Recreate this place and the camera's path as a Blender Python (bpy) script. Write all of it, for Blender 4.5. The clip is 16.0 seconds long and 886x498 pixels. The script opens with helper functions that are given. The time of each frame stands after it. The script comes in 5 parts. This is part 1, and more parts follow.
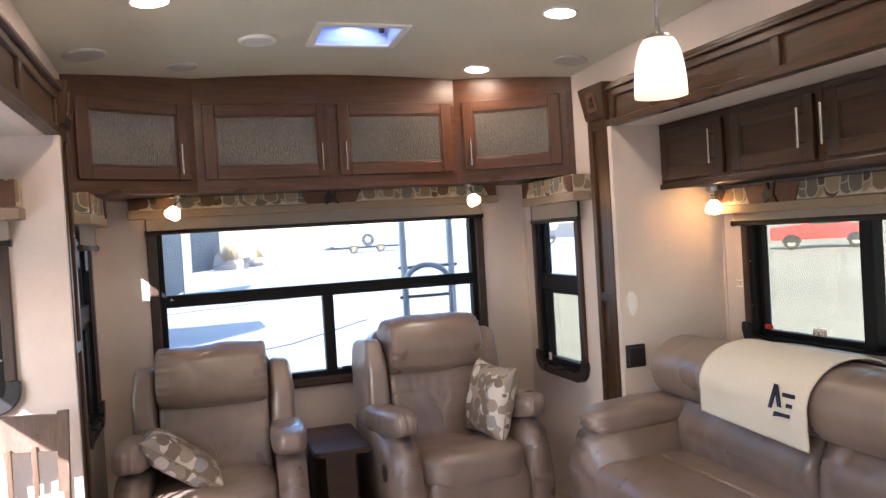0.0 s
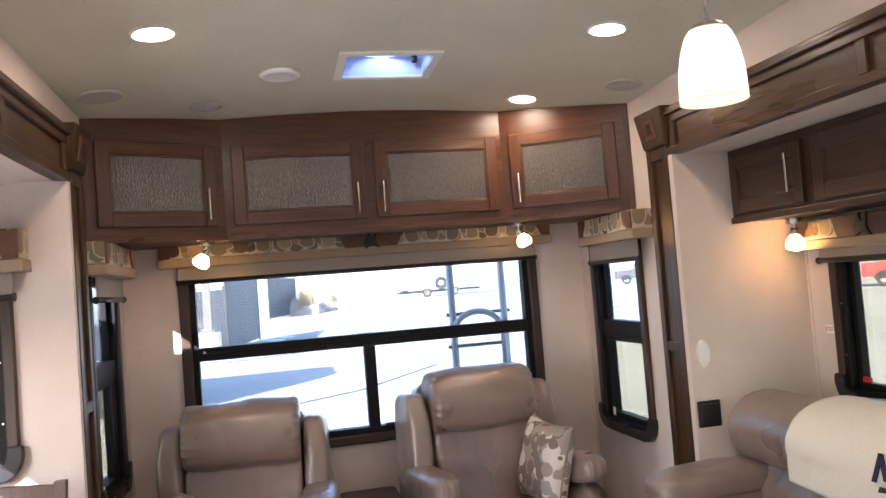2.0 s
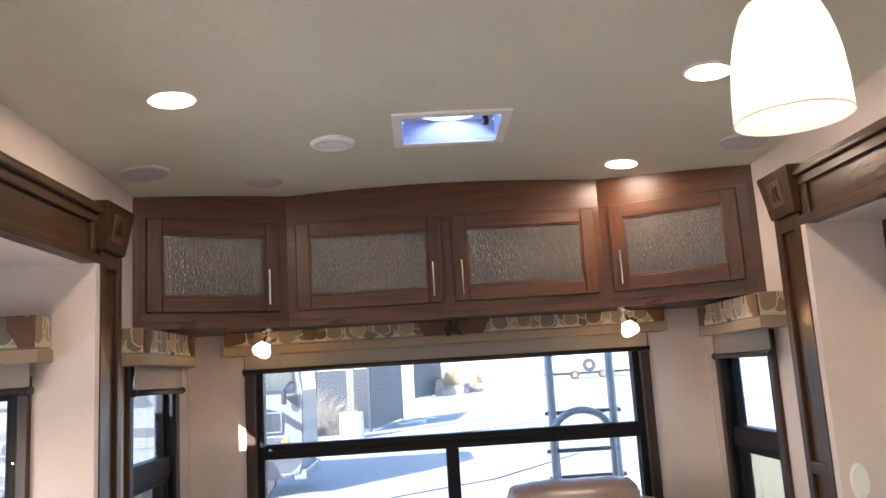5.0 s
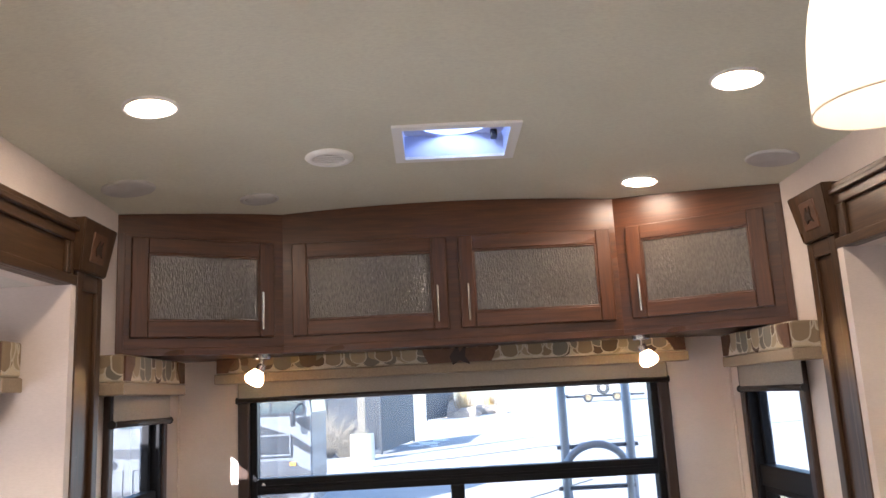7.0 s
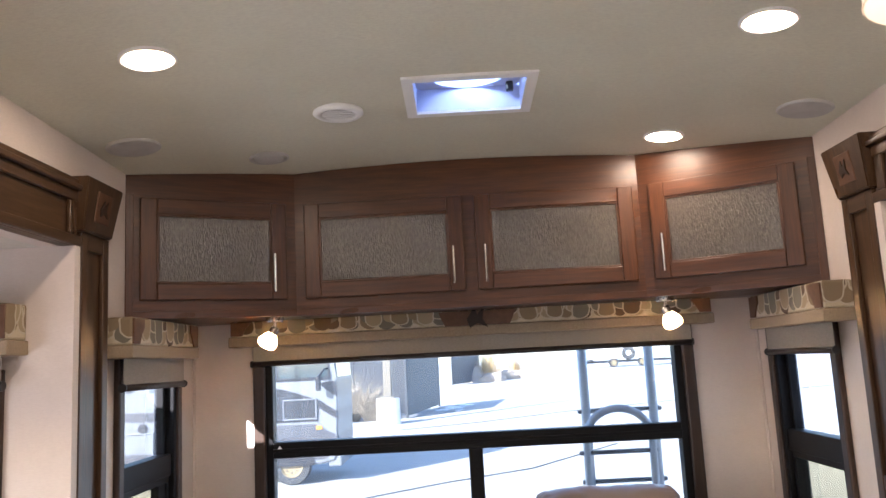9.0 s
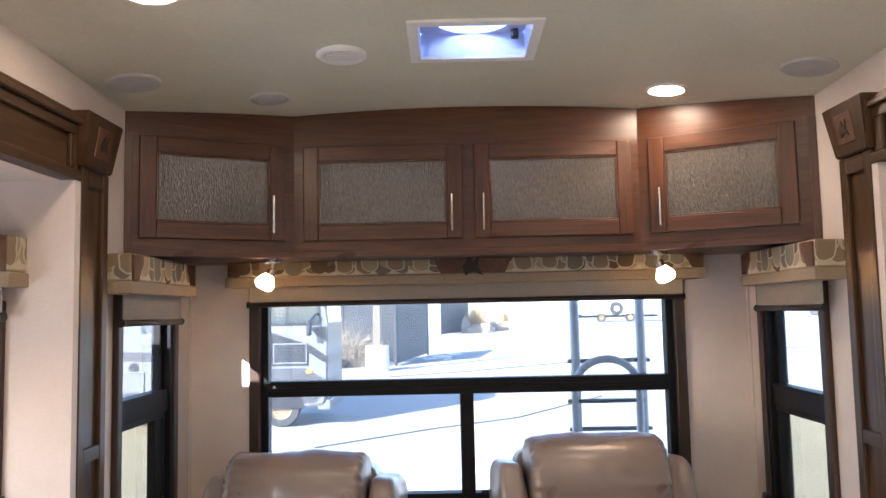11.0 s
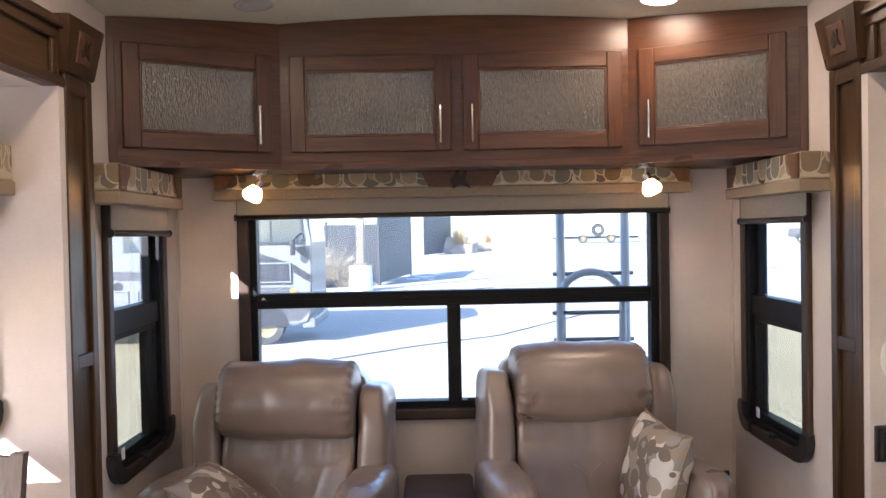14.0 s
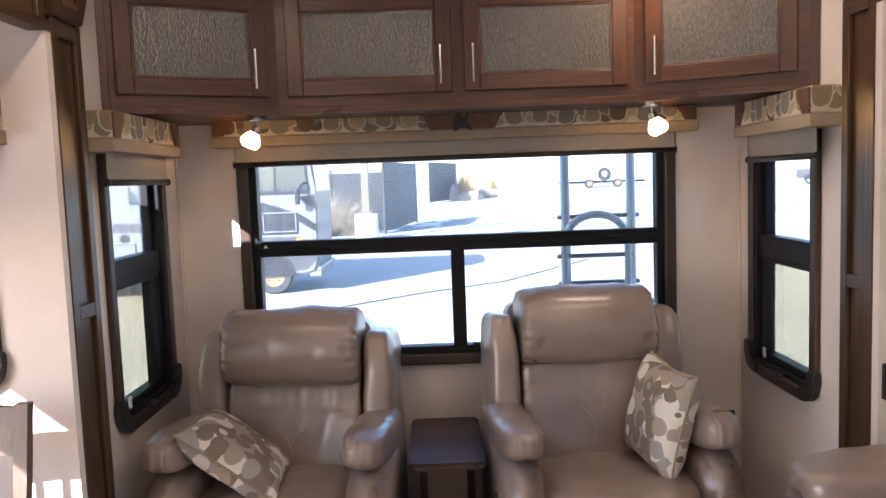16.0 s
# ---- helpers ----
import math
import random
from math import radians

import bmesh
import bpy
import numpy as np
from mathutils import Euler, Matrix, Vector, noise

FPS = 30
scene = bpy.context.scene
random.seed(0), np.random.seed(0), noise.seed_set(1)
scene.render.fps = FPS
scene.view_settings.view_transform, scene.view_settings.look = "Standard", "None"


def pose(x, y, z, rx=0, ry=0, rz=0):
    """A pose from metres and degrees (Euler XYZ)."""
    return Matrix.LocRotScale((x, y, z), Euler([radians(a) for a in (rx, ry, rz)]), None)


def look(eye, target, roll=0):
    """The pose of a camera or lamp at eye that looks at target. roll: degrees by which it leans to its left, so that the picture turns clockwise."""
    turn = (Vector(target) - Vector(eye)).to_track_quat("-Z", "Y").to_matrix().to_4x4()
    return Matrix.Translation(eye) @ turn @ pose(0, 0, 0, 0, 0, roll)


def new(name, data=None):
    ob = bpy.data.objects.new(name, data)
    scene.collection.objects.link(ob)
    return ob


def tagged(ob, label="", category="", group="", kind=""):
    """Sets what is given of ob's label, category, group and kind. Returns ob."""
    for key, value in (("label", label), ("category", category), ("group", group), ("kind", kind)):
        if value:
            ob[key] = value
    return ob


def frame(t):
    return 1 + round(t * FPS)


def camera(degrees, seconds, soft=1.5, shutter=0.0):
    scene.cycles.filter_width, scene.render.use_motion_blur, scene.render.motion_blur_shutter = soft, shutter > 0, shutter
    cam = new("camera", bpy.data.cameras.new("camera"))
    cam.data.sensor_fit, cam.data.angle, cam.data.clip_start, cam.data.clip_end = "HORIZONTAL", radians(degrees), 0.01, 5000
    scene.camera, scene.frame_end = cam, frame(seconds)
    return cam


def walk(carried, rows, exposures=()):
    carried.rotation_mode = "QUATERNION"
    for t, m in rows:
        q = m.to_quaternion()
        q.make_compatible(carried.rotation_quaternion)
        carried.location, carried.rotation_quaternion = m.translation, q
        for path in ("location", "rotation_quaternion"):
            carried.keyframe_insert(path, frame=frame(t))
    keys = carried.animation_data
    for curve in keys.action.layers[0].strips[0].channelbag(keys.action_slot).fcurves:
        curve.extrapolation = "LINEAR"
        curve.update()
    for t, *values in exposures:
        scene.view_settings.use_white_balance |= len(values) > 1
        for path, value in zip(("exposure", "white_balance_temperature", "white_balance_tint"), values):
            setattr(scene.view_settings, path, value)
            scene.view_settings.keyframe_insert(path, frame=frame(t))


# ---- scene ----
cam = camera(59.7, 16.0)
PATH = [
    (0, (0.076, 0.198, 1.511), (0.689, 2.101, 1.475), -3.5),
    (0.5, (0.125, 0.256, 1.511), (0.748, 2.157, 1.507), -3.8),
    (1, (0.158, 0.319, 1.511), (0.747, 2.231, 1.543), -4.4),
    (1.5, (0.229, 0.383, 1.52), (0.751, 2.313, 1.583), -5.1),
    (2, (0.292, 0.462, 1.512), (0.729, 2.412, 1.599), -4.5),
    (2.5, (0.404, 0.541, 1.526), (0.726, 2.511, 1.65), -3.8),
    (3, (0.507, 0.599, 1.527), (0.743, 2.578, 1.693), -4.1),
    (3.5, (0.539, 0.643, 1.525), (0.703, 2.625, 1.736), -5.2),
    (4, (0.582, 0.72, 1.532), (0.702, 2.701, 1.78), -5.0),
    (6.5, (0.653, 1.015, 1.577), (0.698, 2.979, 1.953), -2.5),
    (7, (0.668, 1.053, 1.586), (0.71, 3.017, 1.959), -3.0),
    (7.5, (0.676, 1.078, 1.588), (0.695, 3.042, 1.965), -3.1),
    (8, (0.686, 1.103, 1.591), (0.685, 3.068, 1.965), -3.1),
    (8.5, (0.689, 1.126, 1.59), (0.668, 3.097, 1.927), -3.0),
    (9, (0.702, 1.144, 1.577), (0.675, 3.123, 1.867), -3.0),
    (11.5, (0.674, 1.125, 1.562), (0.668, 3.12, 1.693), -0.9),
    (12, (0.669, 1.126, 1.56), (0.67, 3.123, 1.656), -1.0),
    (12.5, (0.675, 1.123, 1.554), (0.684, 3.122, 1.623), -1.3),
    (13, (0.667, 1.117, 1.525), (0.694, 3.116, 1.578), -1.4),
    (13.5, (0.663, 1.114, 1.529), (0.692, 3.114, 1.534), -1.2),
    (14, (0.661, 1.116, 1.53), (0.69, 3.115, 1.488), -1.1),
    (14.5, (0.664, 1.124, 1.528), (0.697, 3.122, 1.45), -1.4),
    (15, (0.668, 1.136, 1.524), (0.7, 3.132, 1.409), -1.6),
    (15.5, (0.67, 1.14, 1.522), (0.693, 3.135, 1.378), -1.7),
    (16, (0.674, 1.152, 1.518), (0.683, 3.144, 1.34), -2.1),
]
walk(cam, [(t, look(eye, target, roll)) for t, eye, target, roll in PATH], [(0, 3.0, 5650, 18), (16, 3.0, 5650, 18)])

# ---- light ----
def sun_and_sky():
    way = Vector((0.83, 1.0, -0.68)).normalized()
    sun = new("sun", bpy.data.lights.new("sun", "SUN"))
    sun.data.energy, sun.data.angle, sun.data.color = 5.0, radians(0.5), (1.0, 0.93, 0.82)
    sun.matrix_world = Matrix.Translation((0, 0, 20)) @ way.to_track_quat("-Z", "Y").to_matrix().to_4x4()
    world = bpy.data.worlds.new("sky")
    scene.world = world
    world.use_nodes = True
    nt = world.node_tree
    sky = nt.nodes.new("ShaderNodeTexSky")
    sky.sky_type, sky.sun_disc = "NISHITA", False
    sky.sun_elevation = math.asin(-way.z)
    sky.sun_rotation = math.atan2(-way.x, -way.y)
    nt.links.new(sky.outputs[0], nt.nodes["Background"].inputs[0])
    nt.nodes["Background"].inputs[1].default_value = 0.12


sun_and_sky()

# ---- materials ----
def mat(name, colour=(0.8, 0.8, 0.8), rough=0.5, metal=0.0, **more):
    m = bpy.data.materials.new(name)
    m.use_nodes = True
    b = m.node_tree.nodes["Principled BSDF"]
    b.inputs["Base Color"].default_value = (*colour, 1)
    b.inputs["Roughness"].default_value = rough
    b.inputs["Metallic"].default_value = metal
    for key, value in more.items():
        b.inputs[key.replace("_", " ")].default_value = value
    return m


def node(m, kind, links=(), operation="", **props):
    n = m.node_tree.nodes.new(kind)
    if operation:
        n.operation = operation
    for key, value in props.items():
        n.inputs[key].default_value = value
    for sock, src in links:
        m.node_tree.links.new(src, n.inputs[sock])
    return n


def shader(m):
    return m.node_tree.nodes["Principled BSDF"]


def coords(m, scale=(1, 1, 1), space="Object", turn=(0, 0, 0)):
    c = node(m, "ShaderNodeTexCoord")
    mp = node(m, "ShaderNodeMapping", [("Vector", c.outputs[space])])
    mp.inputs["Scale"].default_value = scale
    mp.inputs["Rotation"].default_value = turn
    return mp.outputs[0]


def ramp(m, src, stops):
    r = node(m, "ShaderNodeValToRGB", [("Fac", src)])
    e = r.color_ramp.elements
    while len(e) < len(stops):
        e.new(0.5)
    for el, (p, c) in zip(e, stops):
        el.position, el.color = p, (*c, 1)
    return r.outputs[0]


def mix(m, fac, a, b, blend="MIX"):
    n = node(m, "ShaderNodeMixRGB")
    n.blend_type = blend
    for key, v in (("Fac", fac), ("Color1", a), ("Color2", b)):
        if isinstance(v, bpy.types.NodeSocket):
            m.node_tree.links.new(v, n.inputs[key])
        else:
            n.inputs[key].default_value = v if key == "Fac" else (*v, 1)
    return n.outputs[0]


def bump(m, src, strength=0.2, distance=0.002):
    n = node(m, "ShaderNodeBump", [("Height", src)], Strength=strength, Distance=distance)
    m.node_tree.links.new(n.outputs[0], shader(m).inputs["Normal"])


def noise_tex(m, vec, scale, detail=4.0, rough=0.55):
    return node(m, "ShaderNodeTexNoise", [("Vector", vec)], Scale=scale, Detail=detail, Roughness=rough).outputs["Fac"]


def base(m, src):
    m.node_tree.links.new(src, shader(m).inputs["Base Color"])


def gloss(m, src):
    m.node_tree.links.new(src, shader(m).inputs["Roughness"])


def wood(name, dark, light, axis, rough=0.35):
    m = mat(name, light, rough)
    sc = [14, 14, 14]
    sc[axis] = 1.1
    v = coords(m, tuple(sc))
    n1 = noise_tex(m, v, 3.0, 6, 0.65)
    sc2 = [2.0, 2.0, 2.0]
    sc2[axis] = 0.6
    n2 = noise_tex(m, coords(m, tuple(sc2)), 2.2, 3)
    sc3 = [90, 90, 90]
    sc3[axis] = 4
    n3 = noise_tex(m, coords(m, tuple(sc3)), 2.0, 3)
    c = ramp(m, n1, [(0.3, dark), (0.7, light)])
    c = mix(m, ramp(m, n2, [(0.35, (0.0,) * 3), (0.75, (0.55,) * 3)]), c, tuple(d * 0.75 for d in dark))
    c = mix(m, ramp(m, n3, [(0.42, (0.28,) * 3), (0.55, (0.0,) * 3)]), c, tuple(d * 0.5 for d in dark))
    base(m, c)
    gloss(m, ramp(m, n2, [(0.3, (rough - 0.08,) * 3), (0.7, (rough + 0.12,) * 3)]))
    bump(m, n3, 0.12, 0.001)
    return m


def wallpaper():
    m = mat("wallpaper", (0.62, 0.55, 0.49), 0.75)
    v = coords(m)
    big = noise_tex(m, v, 2.5, 5)
    weave = node(m, "ShaderNodeTexNoise", [("Vector", coords(m, (40, 40, 220)))], Scale=2.0, Detail=3.0).outputs["Fac"]
    fine = noise_tex(m, coords(m, (260, 260, 60)), 1.5, 2)
    c = ramp(m, big, [(0.3, (0.59, 0.51, 0.455)), (0.7, (0.70, 0.615, 0.555))])
    c = mix(m, ramp(m, weave, [(0.35, (0.22,) * 3), (0.6, (0.0,) * 3)]), c, (0.50, 0.425, 0.385))
    base(m, c)
    bump(m, mix(m, 0.5, weave, fine), 0.25, 0.001)
    return m


def ceiling_skin():
    m = mat("ceiling_vinyl", (0.6, 0.56, 0.47), 0.7)
    big = noise_tex(m, coords(m), 3.0, 4)
    fibre = noise_tex(m, coords(m, (70, 200, 70)), 1.0, 5, 0.7)
    c = ramp(m, big, [(0.3, (0.67, 0.655, 0.53)), (0.75, (0.74, 0.73, 0.60))])
    c = mix(m, ramp(m, fibre, [(0.35, (0.5,) * 3), (0.6, (0.0,) * 3)]), c, (0.56, 0.535, 0.445))
    base(m, c)
    bump(m, fibre, 0.8, 0.003)
    return m


def leather():
    m = mat("leather", (0.20, 0.165, 0.125), 0.36)
    v = coords(m)
    big = noise_tex(m, v, 4.0, 2)
    base(m, ramp(m, big, [(0.3, (0.176, 0.130, 0.106)), (0.7, (0.240, 0.182, 0.152))]))
    gloss(m, ramp(m, big, [(0.3, (0.27,) * 3), (0.7, (0.36,) * 3)]))
    shader(m).inputs["Coat Weight"].default_value = 0.5
    shader(m).inputs["Coat Roughness"].default_value = 0.26
    bump(m, noise_tex(m, v, 26.0, 2, 0.45), 0.25, 0.005)
    return m


def camo(name, cream, tan, brown, grey, scale=1.0, turn=(0, 0, 0), rim=0.36, disc_r=0.43):
    """Overlapping round patches printed on woven cloth."""
    m = mat(name, tan, 0.85)
    c = None
    for k, (size, shift) in enumerate(((13.0, 0.0), (11.0, 3.3), (14.0, 7.1))):
        mp = node(m, "ShaderNodeMapping", [("Vector", coords(m, (1, 1, 1), "Object", turn))])
        mp.inputs["Location"].default_value = (shift, shift * 0.7, shift * 0.4)
        mp.inputs["Scale"].default_value = (scale, scale, scale * 0.8)
        vo = node(m, "ShaderNodeTexVoronoi", [("Vector", mp.outputs[0])], Scale=size, Randomness=0.55)
        sep = node(m, "ShaderNodeSeparateColor", [("Color", vo.outputs["Color"])])
        r = node(m, "ShaderNodeValToRGB", [("Fac", sep.outputs[0])])
        r.color_ramp.interpolation = "CONSTANT"
        e = r.color_ramp.elements
        while len(e) < 4:
            e.new(0.5)
        for el, (p, col) in zip(e, ((0.0, cream), (0.3, tan), (0.55, brown), (0.78, grey))):
            el.position, el.color = p, (*col, 1)
        if c is None:
            c = r.outputs[0]
        else:
            disc = node(m, "ShaderNodeMath", [(0, vo.outputs["Distance"])], operation="LESS_THAN")
            disc.inputs[1].default_value = disc_r
            ringo = node(m, "ShaderNodeMath", [(0, vo.outputs["Distance"])], operation="GREATER_THAN")
            ringo.inputs[1].default_value = rim
            inner = mix(m, ringo.outputs[0], r.outputs[0], cream)
            c = mix(m, disc.outputs[0], c, inner)
    weave = noise_tex(m, coords(m, (500, 500, 500)), 1.0, 2)
    c = mix(m, ramp(m, weave, [(0.4, (0.25,) * 3), (0.6, (0.0,) * 3)]), c, brown)
    base(m, c)
    bump(m, weave, 0.3, 0.0006)
    return m


def petal_cloth():
    """Rows of hanging rounded leaves with pale rims, printed on cream cloth."""
    m = mat("camo_valance_cloth", (0.4, 0.33, 0.22), 0.85)
    sep = node(m, "ShaderNodeSeparateXYZ", [("Vector", coords(m))])
    up = node(m, "ShaderNodeSeparateXYZ", [("Vector", coords(m, (1, 1, 1), "Generated"))]).outputs["Z"]

    def calc(op, a, b=0.0, c=0.0):
        n = node(m, "ShaderNodeMath", (), op)
        for k, v in enumerate((a, b, c)):
            if isinstance(v, bpy.types.NodeSocket):
                m.node_tree.links.new(v, n.inputs[k])
            else:
                n.inputs[k].default_value = v
        return n.outputs[0]

    run = calc("ADD", sep.outputs["X"], sep.outputs["Y"])
    wob = calc("MULTIPLY", calc("SUBTRACT", noise_tex(m, coords(m), 14.0, 2), 0.5), 0.03)
    run = calc("ADD", run, wob)
    blot = noise_tex(m, coords(m), 11.0, 2)
    c = ramp(m, blot, [(0.42, (0.58, 0.51, 0.39)), (0.5, (0.50, 0.43, 0.30))])
    tones = ((0.22, 0.165, 0.10), (0.085, 0.055, 0.032), (0.32, 0.26, 0.165), (0.15, 0.14, 0.11))
    for k, (pitch, foot, wide) in enumerate(((0.066, 0.30, 0.56), (0.072, 0.10, 0.50), (0.092, 0.50, 0.52), (0.104, 0.16, 0.36))):
        q = calc("ADD", calc("DIVIDE", run, pitch), 10.37 + 3.3 * k)
        cell = calc("FLOOR", q)
        rnd = node(m, "ShaderNodeTexWhiteNoise")
        rnd.noise_dimensions = "1D"
        m.node_tree.links.new(cell, rnd.inputs["W"])
        rc = node(m, "ShaderNodeSeparateColor", [("Color", rnd.outputs["Color"])])
        u = calc("SUBTRACT", calc("SUBTRACT", q, cell), 0.5)
        low = calc("MULTIPLY_ADD", rc.outputs[1], 0.22, foot - 0.11)
        v = calc("MINIMUM", calc("SUBTRACT", up, calc("ADD", low, 0.36)), 0.0)
        d = calc("SQRT", calc("ADD", calc("POWER", calc("DIVIDE", u, wide), 2.0), calc("POWER", calc("DIVIDE", v, 0.40), 2.0)))
        r = node(m, "ShaderNodeValToRGB", [("Fac", rc.outputs[0])])
        r.color_ramp.interpolation = "CONSTANT"
        e = r.color_ramp.elements
        while len(e) < 4:
            e.new(0.5)
        for el, p, col in zip(e, (0.0, 0.3, 0.52, 0.8), tones[k:] + tones[:k]):
            el.position, el.color = p, (*col, 1)
        rim = calc("GREATER_THAN", d, 0.80)
        some = calc("MULTIPLY", rim, calc("GREATER_THAN", rc.outputs[2], 0.35))
        leaf = mix(m, some, r.outputs[0], (0.48, 0.43, 0.33))
        inside = calc("LESS_THAN", d, 0.95)
        c = mix(m, inside, c, leaf)
    weave = noise_tex(m, coords(m, (500, 500, 500)), 1.0, 2)
    c = mix(m, ramp(m, weave, [(0.4, (0.25,) * 3), (0.6, (0.0,) * 3)]), c, (0.16, 0.105, 0.06))
    base(m, c)
    bump(m, weave, 0.3, 0.0006)
    return m


def linen(name, a, b, rough=0.85):
    m = mat(name, a, rough)
    w = noise_tex(m, coords(m, (60, 60, 500)), 1.4, 4)
    base(m, ramp(m, w, [(0.35, a), (0.65, b)]))
    bump(m, w, 0.2, 0.0005)
    return m


def speckle(name, a, b, scale, rough=0.6, strength=0.2, metal=0.0, distance=0.002):
    m = mat(name, a, rough, metal)
    n = noise_tex(m, coords(m), scale, 5, 0.6)
    base(m, ramp(m, n, [(0.3, a), (0.7, b)]))
    bump(m, n, strength, distance)
    return m


def pane_glass(name, tint, film_tint=(0.80, 0.88, 1.0)):
    m = bpy.data.materials.new(name)
    m.use_nodes = True
    nt = m.node_tree
    nt.nodes.remove(nt.nodes["Principled BSDF"])
    out = nt.nodes["Material Output"]
    tr = node(m, "ShaderNodeBsdfTransparent", Color=(*tint, 1))
    gl = node(m, "ShaderNodeBsdfGlossy", Roughness=0.02)
    lw = node(m, "ShaderNodeLayerWeight", Blend=0.5)
    pw = node(m, "ShaderNodeMath", [(0, lw.outputs["Facing"])], "POWER")
    pw.inputs[1].default_value = 4.0
    sc = node(m, "ShaderNodeMath", [(0, pw.outputs[0])], "MULTIPLY_ADD")
    sc.inputs[1].default_value, sc.inputs[2].default_value = 0.5, 0.03
    mx = node(m, "ShaderNodeMixShader", [(0, sc.outputs[0]), (1, tr.outputs[0]), (2, gl.outputs[0])])
    # dusty film that also imitates the glare veiling the outside view
    dust_haze = node(m, "ShaderNodeBsdfTranslucent", Color=(*film_tint, 1))
    film = noise_tex(m, coords(m), 5.0, 4)
    amount = node(m, "ShaderNodeMath", [(0, film)], "MULTIPLY")
    amount.inputs[1].default_value = 0.06
    md = node(m, "ShaderNodeMixShader", [(0, amount.outputs[0]), (1, mx.outputs[0]), (2, dust_haze.outputs[0])])
    nt.links.new(md.outputs[0], out.inputs[0])
    return m


def lamp_glass(name, colour, glow):
    """Frosted glass, lit from within by a lamp of its own."""
    m = bpy.data.materials.new(name)
    m.use_nodes = True
    nt = m.node_tree
    nt.nodes.remove(nt.nodes["Principled BSDF"])
    n = noise_tex(m, coords(m), 14.0, 3)
    col = ramp(m, n, [(0.3, colour), (0.75, tuple(min(1, c * 1.12) for c in colour))])
    t = node(m, "ShaderNodeBsdfTranslucent", [("Color", col)])
    d = node(m, "ShaderNodeBsdfDiffuse", [("Color", col)])
    a = node(m, "ShaderNodeMixShader", [(1, d.outputs[0]), (2, t.outputs[0])], Fac=0.6)
    e = node(m, "ShaderNodeEmission", [("Color", col)], Strength=glow)
    s = node(m, "ShaderNodeAddShader", [(0, a.outputs[0]), (1, e.outputs[0])])
    nt.links.new(s.outputs[0], nt.nodes["Material Output"].inputs[0])
    return m


def milky(name):
    """Plastic that lets light through, mostly scattered, to soften the sun patch below."""
    m = bpy.data.materials.new(name)
    m.use_nodes = True
    nt = m.node_tree
    nt.nodes.remove(nt.nodes["Principled BSDF"])
    t = node(m, "ShaderNodeBsdfTranslucent", Color=(0.60, 0.70, 0.90, 1))
    c = node(m, "ShaderNodeBsdfTransparent", Color=(0.5, 0.6, 0.8, 1))
    s = node(m, "ShaderNodeMixShader", [(1, t.outputs[0]), (2, c.outputs[0])], Fac=0.08)
    nt.links.new(s.outputs[0], nt.nodes["Material Output"].inputs[0])
    return m


def glow(name, colour, strength):
    m = mat(name, colour, 0.5)
    shader(m).inputs["Emission Color"].default_value = (*colour, 1)
    shader(m).inputs["Emission Strength"].default_value = strength
    return m


def rain_glass():
    m = mat("rain_glass", (0.1, 0.085, 0.07), 0.09, 0.0)
    v = coords(m, (120, 120, 36))
    n = noise_tex(m, v, 1.5, 2, 0.5)
    n2 = noise_tex(m, coords(m, (240, 240, 110)), 1.0, 1)
    bump(m, mix(m, 0.4, n, n2), 0.55, 0.008)
    base(m, ramp(m, n, [(0.35, (0.056, 0.046, 0.037)), (0.65, (0.092, 0.077, 0.063))]))
    shader(m).inputs["Specular IOR Level"].default_value = 0.85
    return m


def ground_skin():
    m = mat("lot_concrete", (0.34, 0.33, 0.31), 0.9)
    big = noise_tex(m, coords(m), 0.12, 6, 0.6)
    fine = noise_tex(m, coords(m), 6.0, 5)
    c = ramp(m, big, [(0.3, (0.31, 0.30, 0.28)), (0.7, (0.42, 0.41, 0.385))])
    c = mix(m, ramp(m, fine, [(0.4, (0.3,) * 3), (0.65, (0.0,) * 3)]), c, (0.25, 0.245, 0.23))
    base(m, c)
    bump(m, fine, 0.4, 0.01)
    return m


CAB = [wood("cabinet_wood_" + "xyz"[a], (0.050, 0.0170, 0.006), (0.138, 0.048, 0.0150), a, 0.33) for a in range(3)]
TRIM = [wood("slide_trim_wood_" + "xyz"[a], (0.032, 0.016, 0.007), (0.105, 0.055, 0.025), a, 0.34) for a in range(3)]
DARKCAB = [wood("slide_cabinet_wood_" + "xyz"[a], (0.036, 0.018, 0.009), (0.088, 0.046, 0.022), a, 0.38) for a in range(3)]
WINTRIM = [wood("window_trim_wood_" + "xyz"[a], (0.024, 0.011, 0.006), (0.060, 0.030, 0.017), a, 0.4) for a in range(3)]
TABLE_WOOD = wood("side_table_wood", (0.035, 0.015, 0.010), (0.070, 0.032, 0.022), 0, 0.42)
CHAIR_WOOD = wood("dinette_chair_wood", (0.06, 0.035, 0.022), (0.14, 0.085, 0.055), 2, 0.35)
FLOOR_WOOD = wood("floor_plank_vinyl", (0.26, 0.21, 0.155), (0.46, 0.385, 0.295), 1, 0.4)
WALL, CEIL, LEATHER = wallpaper(), ceiling_skin(), leather()
SEAM = mat("leather_thread", (0.30, 0.24, 0.17), 0.7)
SLIDE_CEIL = speckle("slide_ceiling_vinyl", (0.52, 0.49, 0.43), (0.60, 0.57, 0.51), 60, 0.7, 0.15)
CAMO = petal_cloth()
CAMO_PILLOW = camo("camo_pillow_cloth", (0.66, 0.61, 0.55), (0.33, 0.27, 0.21), (0.18, 0.135, 0.105), (0.30, 0.28, 0.26), 1.15, (0, 0, 0), 0.60, 0.50)
